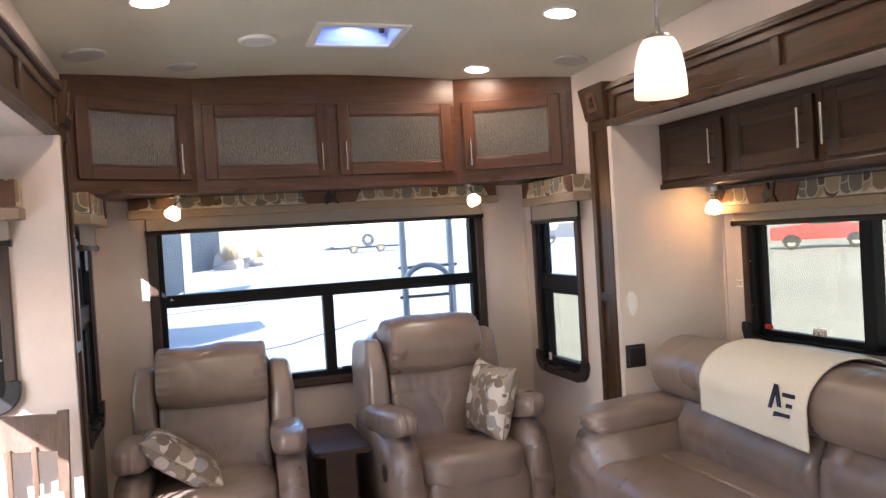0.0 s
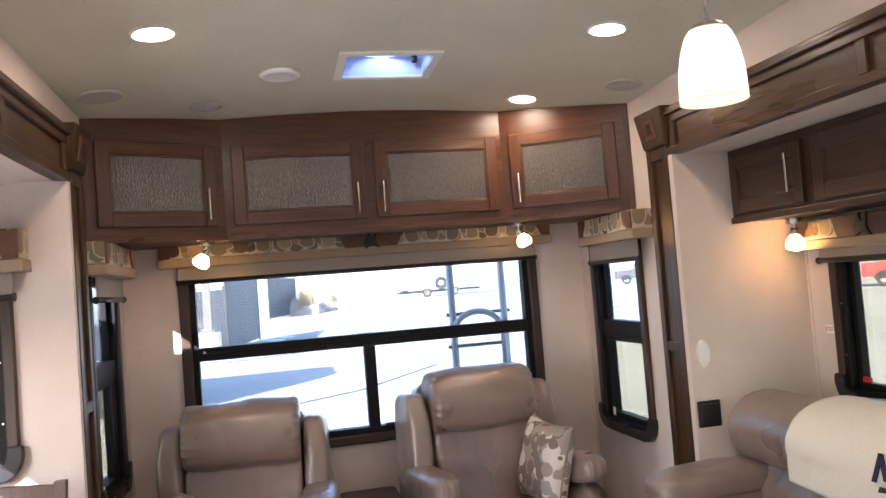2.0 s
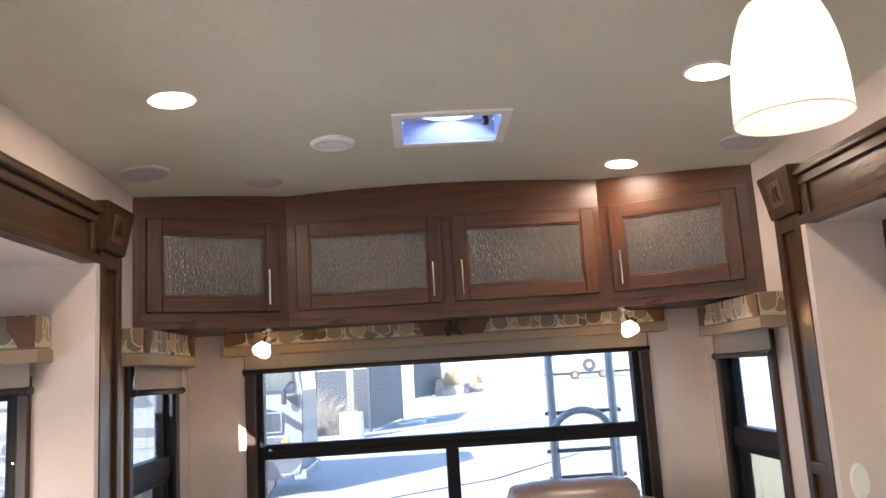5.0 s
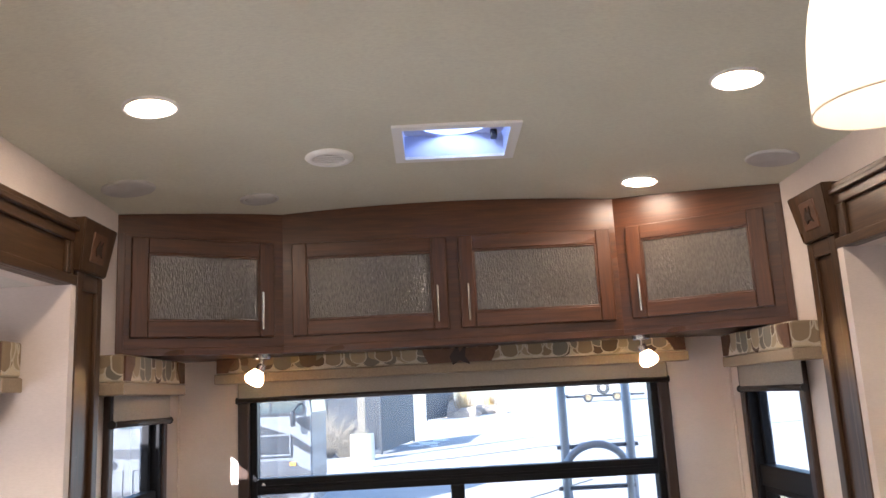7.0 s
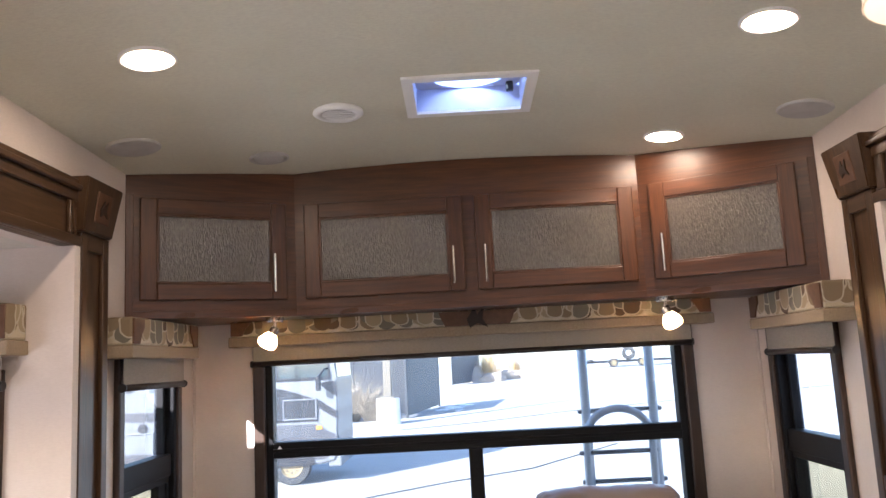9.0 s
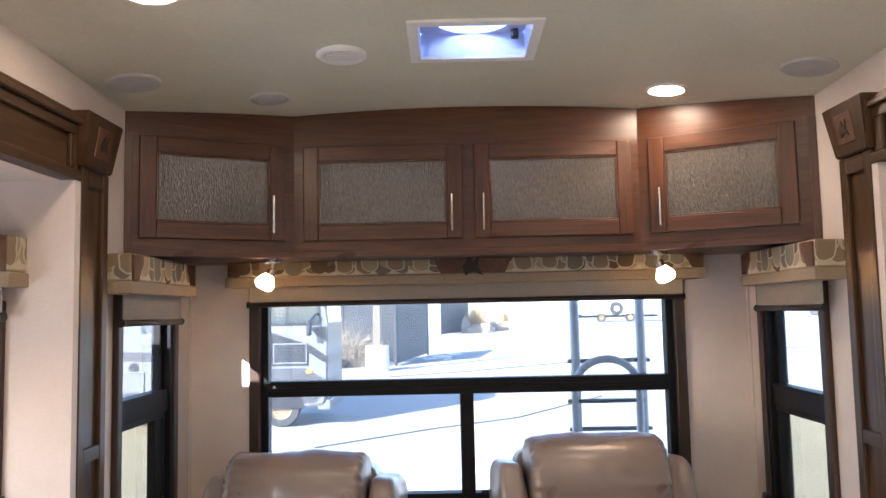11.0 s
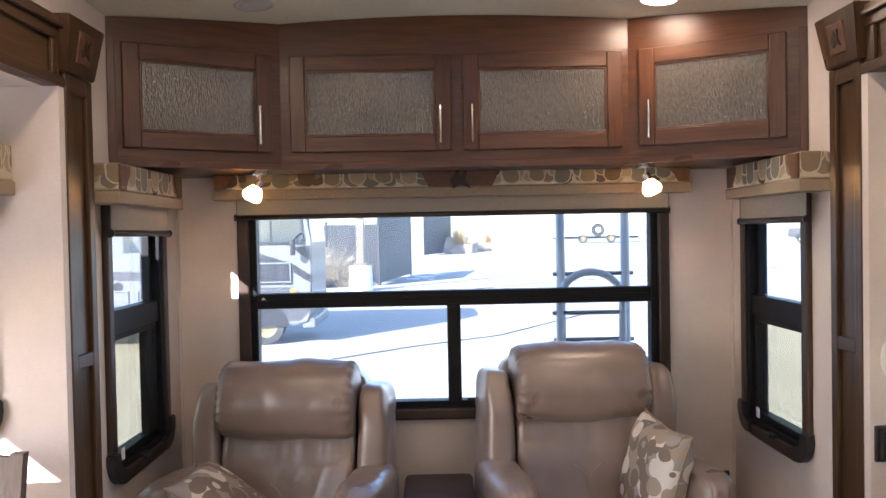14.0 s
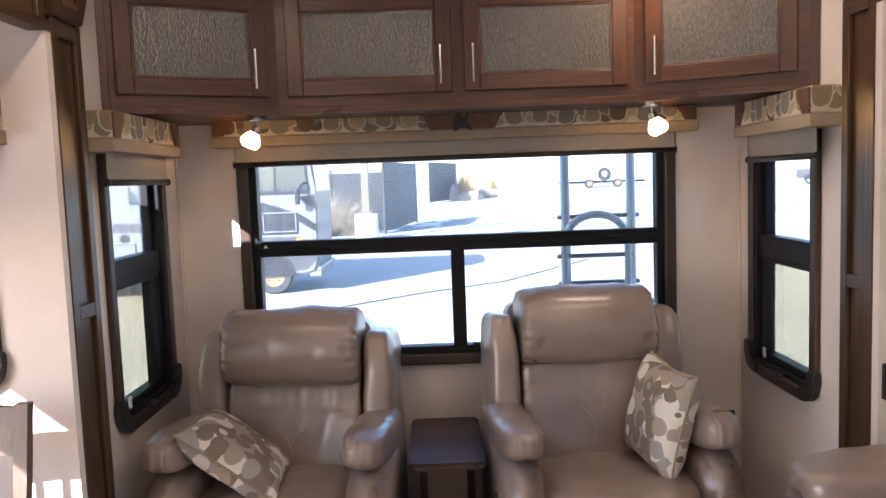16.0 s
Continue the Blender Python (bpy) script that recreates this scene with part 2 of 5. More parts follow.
VALANCE_BAND = speckle("valance_band_cloth", (0.25, 0.19, 0.125), (0.31, 0.24, 0.16), 160, 0.8, 0.2)
PATCH = speckle("valance_leather_patch", (0.075, 0.032, 0.015), (0.125, 0.058, 0.028), 30, 0.5, 0.3)
CARVED = mat("carved_shape", (0.022, 0.010, 0.005), 0.5)
SHADE = linen("shade_linen", (0.26, 0.225, 0.185), (0.33, 0.29, 0.24))
SHADE_BAR = speckle("shade_bar", (0.018, 0.012, 0.010), (0.035, 0.024, 0.019), 30, 0.4)
BLACK = speckle("black_window_frame", (0.006, 0.006, 0.007), (0.010, 0.010, 0.011), 80, 0.45, 0.05)
shader(BLACK).inputs["Specular IOR Level"].default_value = 0.15
BLACK_PLASTIC = speckle("black_plastic", (0.010, 0.010, 0.011), (0.018, 0.018, 0.019), 120, 0.38, 0.05)
NICKEL = speckle("brushed_nickel", (0.55, 0.53, 0.50), (0.66, 0.64, 0.61), 90, 0.20, 0.03, 1.0)
CHROME = mat("chrome", (0.75, 0.74, 0.72), 0.12, 1.0)
WHITE = speckle("white_plastic", (0.74, 0.73, 0.70), (0.80, 0.79, 0.76), 12, 0.45, 0.03)
FIXTURE = speckle("white_fixture_plastic", (0.86, 0.86, 0.84), (0.90, 0.90, 0.88), 12, 0.4, 0.03)
GRILLE = speckle("speaker_grille_plastic", (0.46, 0.45, 0.43), (0.54, 0.53, 0.51), 20, 0.6, 0.03)
WHITE_DIM = speckle("ceiling_fixture_plastic", (0.78, 0.77, 0.74), (0.84, 0.83, 0.80), 20, 0.5, 0.03)
SHAFT = speckle("skylight_plastic", (0.50, 0.58, 0.80), (0.58, 0.66, 0.87), 9, 0.3, 0.03)
GLASS = pane_glass("window_glass", (0.72, 0.75, 0.755))
# privacy tint, yellowed to imitate sunlit ground beyond the pane
SIDE_GLASS = pane_glass("tinted_side_glass", (0.55, 0.54, 0.45), (0.86, 0.85, 0.76))
RAIN = rain_glass()
DOWN = glow("downlight_lens", (1.0, 0.75, 0.48), 21.0)
PENDANT = lamp_glass("pendant_glass", (0.78, 0.72, 0.62), 0.0)
SPOTGLASS = lamp_glass("spot_glass", (0.66, 0.54, 0.38), 0.02)
DOME = milky("skylight_dome_plastic")
FLEECE = speckle("fleece", (0.62, 0.57, 0.48), (0.72, 0.67, 0.58), 220, 0.95, 0.5)
NAVY = mat("navy_thread", (0.012, 0.014, 0.04), 0.8)
RED = speckle("red_paint", (0.45, 0.02, 0.02), (0.55, 0.03, 0.03), 5, 0.3, 0.02)
PAPER = mat("white_print", (0.8, 0.8, 0.78), 0.6)
GROUND = ground_skin()
ASPHALT = speckle("asphalt_patch", (0.045, 0.046, 0.048), (0.075, 0.076, 0.078), 30, 0.9, 0.5)
RV_WHITE = speckle("coach_white_paint", (0.115, 0.12, 0.13), (0.14, 0.145, 0.155), 2, 0.35, 0.02)
RV_GREY = speckle("coach_grey_paint", (0.040, 0.040, 0.046), (0.055, 0.055, 0.062), 2, 0.35, 0.02)
RV_DARK = speckle("coach_dark_paint", (0.012, 0.012, 0.015), (0.020, 0.020, 0.024), 2, 0.3, 0.02)
TYRE = speckle("tyre_rubber", (0.02, 0.02, 0.02), (0.035, 0.035, 0.035), 30, 0.8)
COACH_GLASS = mat("coach_window_glass", (0.03, 0.045, 0.05), 0.06, 0.0, Specular_IOR_Level=0.8)
FENCE_DARK = speckle("gate_slat_vinyl", (0.022, 0.025, 0.03), (0.036, 0.039, 0.044), 6, 0.6)
POLE_PAINT = speckle("pole_paint", (0.11, 0.095, 0.07), (0.15, 0.13, 0.10), 6, 0.6)
CONC_WHITE = speckle("pale_concrete", (0.55, 0.54, 0.51), (0.65, 0.64, 0.61), 5, 0.85, 0.4)
ROCK = speckle("landscape_rock", (0.28, 0.22, 0.17), (0.45, 0.38, 0.31), 3, 0.9, 0.6, 0.0, 0.05)
STRAW = speckle("dry_grass", (0.45, 0.30, 0.12), (0.60, 0.44, 0.20), 8, 0.9)
TWIG = speckle("bare_twigs", (0.20, 0.165, 0.12), (0.34, 0.29, 0.22), 12, 0.9)
ALU = speckle("ladder_aluminium", (0.42, 0.47, 0.54), (0.50, 0.55, 0.62), 20, 0.4, 0.05, 0.3)

# ---- shape tools ----
def part(name, bm, material, parent=None, label="", smooth=False, kind=""):
    me = bpy.data.meshes.new(name)
    if smooth:
        for f in bm.faces:
            f.smooth = True
    bm.normal_update()
    bm.to_mesh(me)
    bm.free()
    me.materials.append(material)
    ob = new(name, me)
    if parent is not None:
        ob.parent = parent
    return tagged(ob, label, "", "", kind)


def thing(name, label, category, group="", m=None):
    ob = tagged(new(name), label, category, group)
    if m is not None:
        ob.matrix_world = m
    return ob


def box(bm, x0, x1, y0, y1, z0, z1, bevel=0.0, seg=2):
    r = bmesh.ops.create_cube(bm, size=1.0, matrix=Matrix.LocRotScale(((x0 + x1) / 2, (y0 + y1) / 2, (z0 + z1) / 2), None, (abs(x1 - x0), abs(y1 - y0), abs(z1 - z0))))
    if bevel:
        edges = list({e for v in r["verts"] for e in v.link_edges})
        bmesh.ops.bevel(bm, geom=edges, offset=bevel, segments=seg, affect="EDGES", profile=0.5)
    return bm


def boxed(x0, x1, y0, y1, z0, z1, bevel=0.0, seg=2):
    return box(bmesh.new(), x0, x1, y0, y1, z0, z1, bevel, seg)


def cyl(bm, p0, p1, r0, r1=None, seg=20, caps=True):
    p0, p1 = Vector(p0), Vector(p1)
    d = p1 - p0
    m = Matrix.Translation((p0 + p1) / 2) @ d.to_track_quat("Z", "Y").to_matrix().to_4x4()
    bmesh.ops.create_cone(bm, cap_ends=caps, segments=seg, radius1=r0, radius2=r0 if r1 is None else r1, depth=d.length, matrix=m)
    return bm


def cylinder(p0, p1, r0, r1=None, seg=20, caps=True):
    return cyl(bmesh.new(), p0, p1, r0, r1, seg, caps)


def lathe(profile, seg=28, closed=False):
    """A turned shape about z from (radius, height) pairs."""
    bm = bmesh.new()
    rings = []
    for r, z in profile:
        rings.append([bm.verts.new((r * math.cos(2 * math.pi * k / seg), r * math.sin(2 * math.pi * k / seg), z)) for k in range(seg)])
    for a, b in zip(rings, rings[1:]):
        for k in range(seg):
            bm.faces.new((a[k], a[(k + 1) % seg], b[(k + 1) % seg], b[k]))
    if closed:
        bm.faces.new(rings[0][::-1])
        bm.faces.new(rings[-1])
    return bm


def prism(points, z0, z1, m=None, bevel=0.0):
    """An outline in the xy plane given height."""
    bm = bmesh.new()
    low = [bm.verts.new((x, y, z0)) for x, y in points]
    high = [bm.verts.new((x, y, z1)) for x, y in points]
    n = len(points)
    bm.faces.new(low[::-1])
    bm.faces.new(high)
    for k in range(n):
        bm.faces.new((low[k], low[(k + 1) % n], high[(k + 1) % n], high[k]))
    if bevel:
        bmesh.ops.bevel(bm, geom=bm.edges[:], offset=bevel, segments=2, affect="EDGES")
    if m is not None:
        bmesh.ops.transform(bm, matrix=m, verts=bm.verts)
    bmesh.ops.recalc_face_normals(bm, faces=bm.faces)
    return bm


def cushion(size, power=4.0, m=None, cuts=14, wrinkle=0.004, seed=0, gather=0.0, belly=None, pleat=0.0):
    """A stuffed form with round edges; gather: puckers that run in from the ends along x."""
    bm = bmesh.new()
    bmesh.ops.create_cube(bm, size=2.0)
    bmesh.ops.subdivide_edges(bm, edges=bm.edges[:], cuts=cuts, use_grid_fill=True)
    half = Vector(size) / 2
    for v in bm.verts:
        p = v.co.copy()
        mx = max(abs(c) for c in p)
        pn = sum(abs(c) ** power for c in p) ** (1 / power)
        p = p * (mx / pn)
        q = Vector((p.x * half.x, p.y * half.y, p.z * half.z))
        off = noise.noise(Vector((q.x * 7 + seed, q.y * 7, q.z * 7))) * wrinkle * 2 + noise.noise(Vector((q.x * 19, q.y * 19 + seed, q.z * 19))) * wrinkle
        if gather:
            end = max(0.0, (abs(p.x) - 0.76) / 0.24)
            off += gather * end * math.sin((q.z + q.y * 0.5) * 260 + 3 * noise.noise(Vector((q.z * 9, seed, 0)))) * (0.5 + 0.5 * noise.noise(Vector((q.z * 21, 2 + seed, 0))))
        if pleat:
            tip = max(0.0, (abs(p.x) - 0.72) / 0.28)
            off += pleat * tip * abs(math.sin(q.y * 120 + 2 * noise.noise(Vector((q.y * 30, seed, 1)))))
        v.co = q + p.normalized() * off
        if belly:
            belly(v.co)
    if m is not None:
        bmesh.ops.transform(bm, matrix=m, verts=bm.verts)
    return bm


def smooth_loop(points, n=72):
    """A closed round curve through points, in n even steps."""
    pts = [Vector(p) for p in points]
    k = len(pts)
    fine = []
    for i in range(k):
        a, b, c, d = pts[i - 1], pts[i], pts[(i + 1) % k], pts[(i + 2) % k]
        for j in range(16):
            t = j / 16
            fine.append(0.5 * (2 * b + (c - a) * t + (2 * a - 5 * b + 4 * c - d) * t * t + (3 * b - a - 3 * c + d) * t ** 3))
    steps = [(fine[i] - fine[i - 1]).length for i in range(1, len(fine))] + [(fine[0] - fine[-1]).length]
    total, out, i, at = sum(steps), [], 0, 0.0
    for j in range(n):
        goal = total * j / n
        while at + steps[i] < goal:
            at += steps[i]
            i += 1
        out.append(fine[i].lerp(fine[(i + 1) % len(fine)], (goal - at) / steps[i]))
    return out, total


def bolster(length, points, m=None, along="x", seed=0.0, pucker=0.004, wrinkle=0.003, r=0.028, reach=0.05, nu=64, nv=80, crown=0.0, fold=None):
    """A sewn cushion: one cross-section run along its length, its sewn ends drawn in and puckered."""
    loop, total = smooth_loop(points, nv)
    mid = sum(loop, Vector((0, 0))) / nv
    bm = bmesh.new()
    rows = []
    for i in range(nu + 1):
        w = i / nu
        w = 0.5 - 0.5 * math.cos(math.pi * w) if nu < 30 else w - 0.11 * math.sin(2 * math.pi * w)
        u = (w - 0.5) * length
        d = length / 2 - abs(u)
        k = math.sqrt(max(0.0, 1 - (1 - min(d / r, 1.0)) ** 2))
        swell = crown * (1 - (2 * u / length) ** 2)
        row = []
        for j, p in enumerate(loop):
            out = p - mid
            far = out.length
            s = total * j / nv
            end = 1.0 if u > 0 else 2.0
            pull = math.exp(-max(0.0, d - 0.008) / (reach * (0.6 + 0.8 * abs(noise.noise(Vector((s * 11, seed, end)))))))
            crimp = math.sin(s * 190 + 4 * noise.noise(Vector((s * 14, seed + 3, end)))) * (0.55 + 0.7 * noise.noise(Vector((s * 23, seed + 9, end))))
            off = swell - (1 - k) * r + pucker * pull * crimp
            soft = Vector((u * 5 + seed, p.x * 6, p.y * 6))
            off += wrinkle * noise.noise(soft) * 2.0
            ridge = 1 - abs(noise.noise(Vector((u * 9 + seed, p.x * 6, p.y * 6)))) * 2
            off -= wrinkle * 0.7 * max(0.0, ridge) ** 2
            if fold:
                off += fold(u, p.x, p.y)
            q = mid + out * (1 + off / far)
            row.append(bm.verts.new((u, q.x, q.y) if along == "x" else (q.x, u, q.y)))
        rows.append(row)
    for i in range(nu):
        for j in range(nv):
            a, b = rows[i], rows[i + 1]
            bm.faces.new((a[j], a[(j + 1) % nv], b[(j + 1) % nv], b[j]))
    bm.faces.new(rows[0])
    bm.faces.new(rows[-1])
    bmesh.ops.recalc_face_normals(bm, faces=bm.faces)
    if m is not None:
        bmesh.ops.transform(bm, matrix=m, verts=bm.verts)
    return bm


def tube(points, r, seg=10, closed=False):
    """A round bar bent along points."""
    bm = bmesh.new()
    pts = [Vector(p) for p in points]
    rings = []
    n = len(pts)
    ref = Vector((0, 0, 1))
    for k, p in enumerate(pts):
        a = pts[k - 1] if (k or closed) else p
        b = pts[(k + 1) % n] if (k < n - 1 or closed) else p
        d = (b - a).normalized()
        u = d.cross(ref if abs(d.dot(ref)) < 0.95 else Vector((1, 0, 0))).normalized()
        w = d.cross(u)
        rings.append([bm.verts.new(p + r * (math.cos(2 * math.pi * j / seg) * u + math.sin(2 * math.pi * j / seg) * w)) for j in range(seg)])
    last = n if closed else n - 1
    for k in range(last):
        a, b = rings[k], rings[(k + 1) % n]
        for j in range(seg):
            bm.faces.new((a[j], a[(j + 1) % seg], b[(j + 1) % seg], b[j]))
    if not closed:
        bm.faces.new(rings[0][::-1])
        bm.faces.new(rings[-1])
    bmesh.ops.recalc_face_normals(bm, faces=bm.faces)
    return bm


def slab(us, vs, holes, lift):
    """A thick sheet over the cells between us and vs, open at the holes; lift(u, v, side) gives a point of side 0 or 1."""
    us, vs = sorted(set(us)), sorted(set(vs))
    bm = bmesh.new()
    cache = {}

    def vert(u, v, s):
        key = (round(u, 5), round(v, 5), s)
        if key not in cache:
            cache[key] = bm.verts.new(lift(u, v, s))
        return cache[key]

    def solid(i, j):
        if not (0 <= i < len(us) - 1 and 0 <= j < len(vs) - 1):
            return False
        u, v = (us[i] + us[i + 1]) / 2, (vs[j] + vs[j + 1]) / 2
        return not any(a < u < b and c < v < d for a, b, c, d in holes)

    for i in range(len(us) - 1):
        for j in range(len(vs) - 1):
            if not solid(i, j):
                continue
            a, b, c, d = us[i], us[i + 1], vs[j], vs[j + 1]
            for s in (0, 1):
                bm.faces.new([vert(a, c, s), vert(b, c, s), vert(b, d, s), vert(a, d, s)])
            for di, dj, p, q in ((-1, 0, (a, c), (a, d)), (1, 0, (b, c), (b, d)), (0, -1, (a, c), (b, c)), (0, 1, (a, d), (b, d))):
                if not solid(i + di, j + dj):
                    bm.faces.new([vert(*p, 0), vert(*q, 0), vert(*q, 1), vert(*p, 1)])
    bmesh.ops.recalc_face_normals(bm, faces=bm.faces)
    return bm


def wall(name, axis, at, thick, u0, u1, v0, v1, holes=(), material=None):
    """A wall in the plane axis = at, its thickness running to at + thick."""
    us, vs = [u0, u1], [v0, v1]
    for a, b, c, d in holes:
        us += [min(max(q, u0), u1) for q in (a, b)]
        vs += [min(max(q, v0), v1) for q in (c, d)]

    def lift(u, v, s):
        w = at + thick * s
        return (w, u, v) if axis == "x" else (u, w, v)

    return part(name, slab(us, vs, holes, lift), material or WALL, kind="structure")

# ---- the room ----
L, R, B, F = -0.405, 1.935, 4.37, -1.6
FLOOR, SLIDE_TOP, END = 0.05, 1.955, 3.27
SL, SR = -1.12, 2.463
MID = (L + R) / 2


def ceil_z(x, y):
    return 2.362 - 0.055 * (x - MID) ** 2 - 0.035 * (y - 3.2)


def build_shell():
    xs = [L - 0.05 + (R - L + 0.1) * k / 30 for k in range(31)] + [0.607, 0.939]
    part("floor", boxed(SL - 0.05, SR + 0.05, F - 0.05, B + 0.05, -0.06, FLOOR), FLOOR_WOOD, kind="structure")
    part("ceiling", slab(xs, [F - 0.05, 0.5, 2.0, 3.208, 3.467, B + 0.05], [(0.607, 0.939, 3.208, 3.467)], lambda u, v, s: (u, v, ceil_z(u, v) + 0.07 * s)), CEIL, kind="structure", smooth=False)
    side_l, side_r = (3.655, 4.145, 0.745, 1.66), (3.715, 4.205, 0.745, 1.66)
    gap = (-1.2, END, -1.0, SLIDE_TOP)
    wall("wall_left", "x", L, -0.05, F - 0.05, B, FLOOR, 2.45, [side_l, gap])
    wall("wall_right", "x", R, 0.05, F - 0.05, B, FLOOR, 2.45, [side_r, gap])
    wall("wall_back", "y", B, 0.05, L - 0.05, R + 0.05, FLOOR, 2.45, [(-0.105, 1.615, 0.79, 1.72)])
    wall("wall_front", "y", F, -0.05, L - 0.05, R + 0.05, FLOOR, 2.45)
    # slide openings starting at y = -1.1 are unseen, added to brighten the ceiling
    wall("wall_slide_left", "x", SL, -0.05, -1.25, END + 0.05, FLOOR, SLIDE_TOP, [(1.45, 2.84, 0.85, 1.50), (-1.1, 0.5, 0.75, 1.85)])
    wall("wall_slide_left_end", "y", END - 0.004, 0.054, SL, L + 0.046, FLOOR, SLIDE_TOP, [(-0.93, -0.58, 1.005, 1.60)])
    wall("wall_slide_left_start", "y", -1.2, -0.05, SL, L - 0.05, FLOOR, SLIDE_TOP)
    wall("wall_slide_right", "x", SR, 0.05, -1.25, END + 0.05, FLOOR, SLIDE_TOP, [(1.82, 3.09, 0.95, 1.52), (-1.1, 1.5, 0.75, 1.85)])
    wall("wall_slide_right_end", "y", END - 0.004, 0.054, R - 0.046, SR, FLOOR, SLIDE_TOP)
    wall("wall_slide_right_start", "y", -1.2, -0.05, R + 0.05, SR, FLOOR, SLIDE_TOP)
    part("ceiling_slide_left", boxed(SL - 0.05, L - 0.05, -1.25, END + 0.05, SLIDE_TOP, SLIDE_TOP + 0.034), SLIDE_CEIL, kind="structure")
    part("ceiling_slide_right", boxed(R + 0.05, SR + 0.05, -1.25, END + 0.05, SLIDE_TOP, SLIDE_TOP + 0.06), SLIDE_CEIL, kind="structure")
    # thin corner beads where walls meet
    part("trim_corner_left", cylinder((L + 0.004, B - 0.004, FLOOR), (L + 0.004, B - 0.004, 1.78), 0.006, seg=8), WALL, kind="structure")
    part("trim_corner_right", cylinder((R - 0.004, B - 0.004, FLOOR), (R - 0.004, B - 0.004, 1.78), 0.006, seg=8), WALL, kind="structure")
    part("trim_corner_slide", cylinder((SR - 0.004, END - 0.004, FLOOR), (SR - 0.004, END - 0.004, 1.66), 0.006, seg=8), WALL, kind="structure")
    for name, x in (("trim_ceiling_left", L + 0.006), ("trim_ceiling_right", R - 0.006)):
        part(name, boxed(x - 0.006, x + 0.006, F, 3.70, ceil_z(x, 1.0) - 0.002, ceil_z(x, 1.0) + 0.004), WALL, kind="structure").matrix_world = Matrix.Translation((0, 0, -0.03))


# ---- windows: local x across, z up, -y into the room, y = 0 at the wall's face ----
def ring(x0, x1, z0, z1, w, y0, y1, bevel=0.0):
    bm = bmesh.new()
    box(bm, x0, x1, y0, y1, z1 - w, z1, bevel)
    box(bm, x0, x1, y0, y1, z0, z0 + w, bevel)
    box(bm, x0, x0 + w, y0, y1, z0 + w, z1 - w, bevel)
    box(bm, x1 - w, x1, y0, y1, z0 + w, z1 - w, bevel)
    return bm


def corner_bracket(sign):
    """The rounded plastic foot at a lower corner of a window."""
    pts = [(0.0, 0.115)]
    pts += [(0.08 - 0.08 * math.cos(a), 0.08 - 0.08 * math.sin(a)) for a in [k * math.pi / 2 / 8 for k in range(9)]]
    pts += [(0.115, 0.0), (0.115, 0.044), (0.075, 0.047), (0.05, 0.06), (0.046, 0.085), (0.044, 0.115)]
    pts = [(sign * x, y) for x, y in pts]
    bm = prism(pts if sign > 0 else pts[::-1], 0.0, 0.032, None, 0.004)
    bmesh.ops.transform(bm, matrix=Matrix.Rotation(radians(90), 4, "X"), verts=bm.verts)
    return bm


def side_window(name, m, width, z0, z1, mid=None, mull=None, brackets=True, far=0, glass=GLASS):
    """A black-framed slider set deep in the wall, with wood casing."""
    win = tagged(new(name), kind="structure")
    win.matrix_world = m
    w = width / 2
    for x0, x1 in ((-w - 0.035, -w + 0.004), (w - 0.004, w + 0.035)):
        part("casing", boxed(x0, x1, -0.022, 0.0, z0 + 0.082, z1 + 0.02, 0.006), WINTRIM[2], win)
    part("window_sill", boxed(-w + 0.06, w - 0.06, -0.026, 0.0, z0 - 0.038, z0 + 0.006, 0.006), WINTRIM[0], win)
    part("window_frame", ring(-w, w, z0, z1, 0.028, -0.012, 0.06, 0.003), BLACK, win)
    part("inner_frame", ring(-w + 0.028, w - 0.028, z0 + 0.028, z1 - 0.028, 0.024, 0.02, 0.055, 0.003), BLACK, win)
    if mid is not None:
        part("meeting_rail", boxed(-w + 0.028, w - 0.028, -0.002, 0.05, mid - 0.03, mid + 0.05, 0.004), BLACK, win)
        part("sash_frame", ring(-w + 0.03, w - 0.03, z0 + 0.03, mid - 0.03, 0.024, 0.006, 0.04, 0.004), BLACK, win)
    if far:
        xa, xb = sorted((far * (w - 0.062), far * (w - 0.13)))
        part("sash_stile", boxed(xa, xb, 0.008, 0.038, z0 + 0.03, mid - 0.03, 0.004), BLACK, win)
    for q in mull or ():
        part("mullion", boxed(q - 0.03, q + 0.03, -0.004, 0.05, z0 + 0.028, z1 - 0.028, 0.004), BLACK, win)
    if mid is None:
        sheets = ((z0 + 0.03, z1 - 0.03, glass),)
    else:
        sheets = ((z0 + 0.03, mid, SIDE_GLASS), (mid + 0.004, z1 - 0.03, glass))
    for za, zb, kind in sheets:
        g = part("pane", boxed(-w + 0.03, w - 0.03, 0.044, 0.048, za, zb), kind, win)
        g.visible_shadow = False
    if brackets:
        for sx, x in ((1, -w - 0.045), (-1, w + 0.045)):
            bm = corner_bracket(sx)
            bmesh.ops.transform(bm, matrix=Matrix.Translation((x, -0.002, z0 - 0.03)), verts=bm.verts)
            part("corner_bracket", bm, BLACK_PLASTIC, win)
        part("latch", boxed(-0.03, 0.03, -0.03, -0.008, z0 - 0.002, z0 + 0.016, 0.004), BLACK_PLASTIC, win)
        part("latch_lever", boxed(-0.045, 0.02, -0.04, -0.03, z0 + 0.002, z0 + 0.012, 0.003), BLACK_PLASTIC, win)
        for sx in (-1, 1):
            for z in (z0 + 0.16, z0 + 0.36):
                part("screw", cylinder((sx * (w - 0.012), -0.014, z), (sx * (w - 0.012), -0.011, z), 0.004, seg=8), NICKEL, win)
    return win


def on_left(y):
    return Matrix.Translation((L, y, 0)) @ Matrix.Rotation(radians(90), 4, "Z")


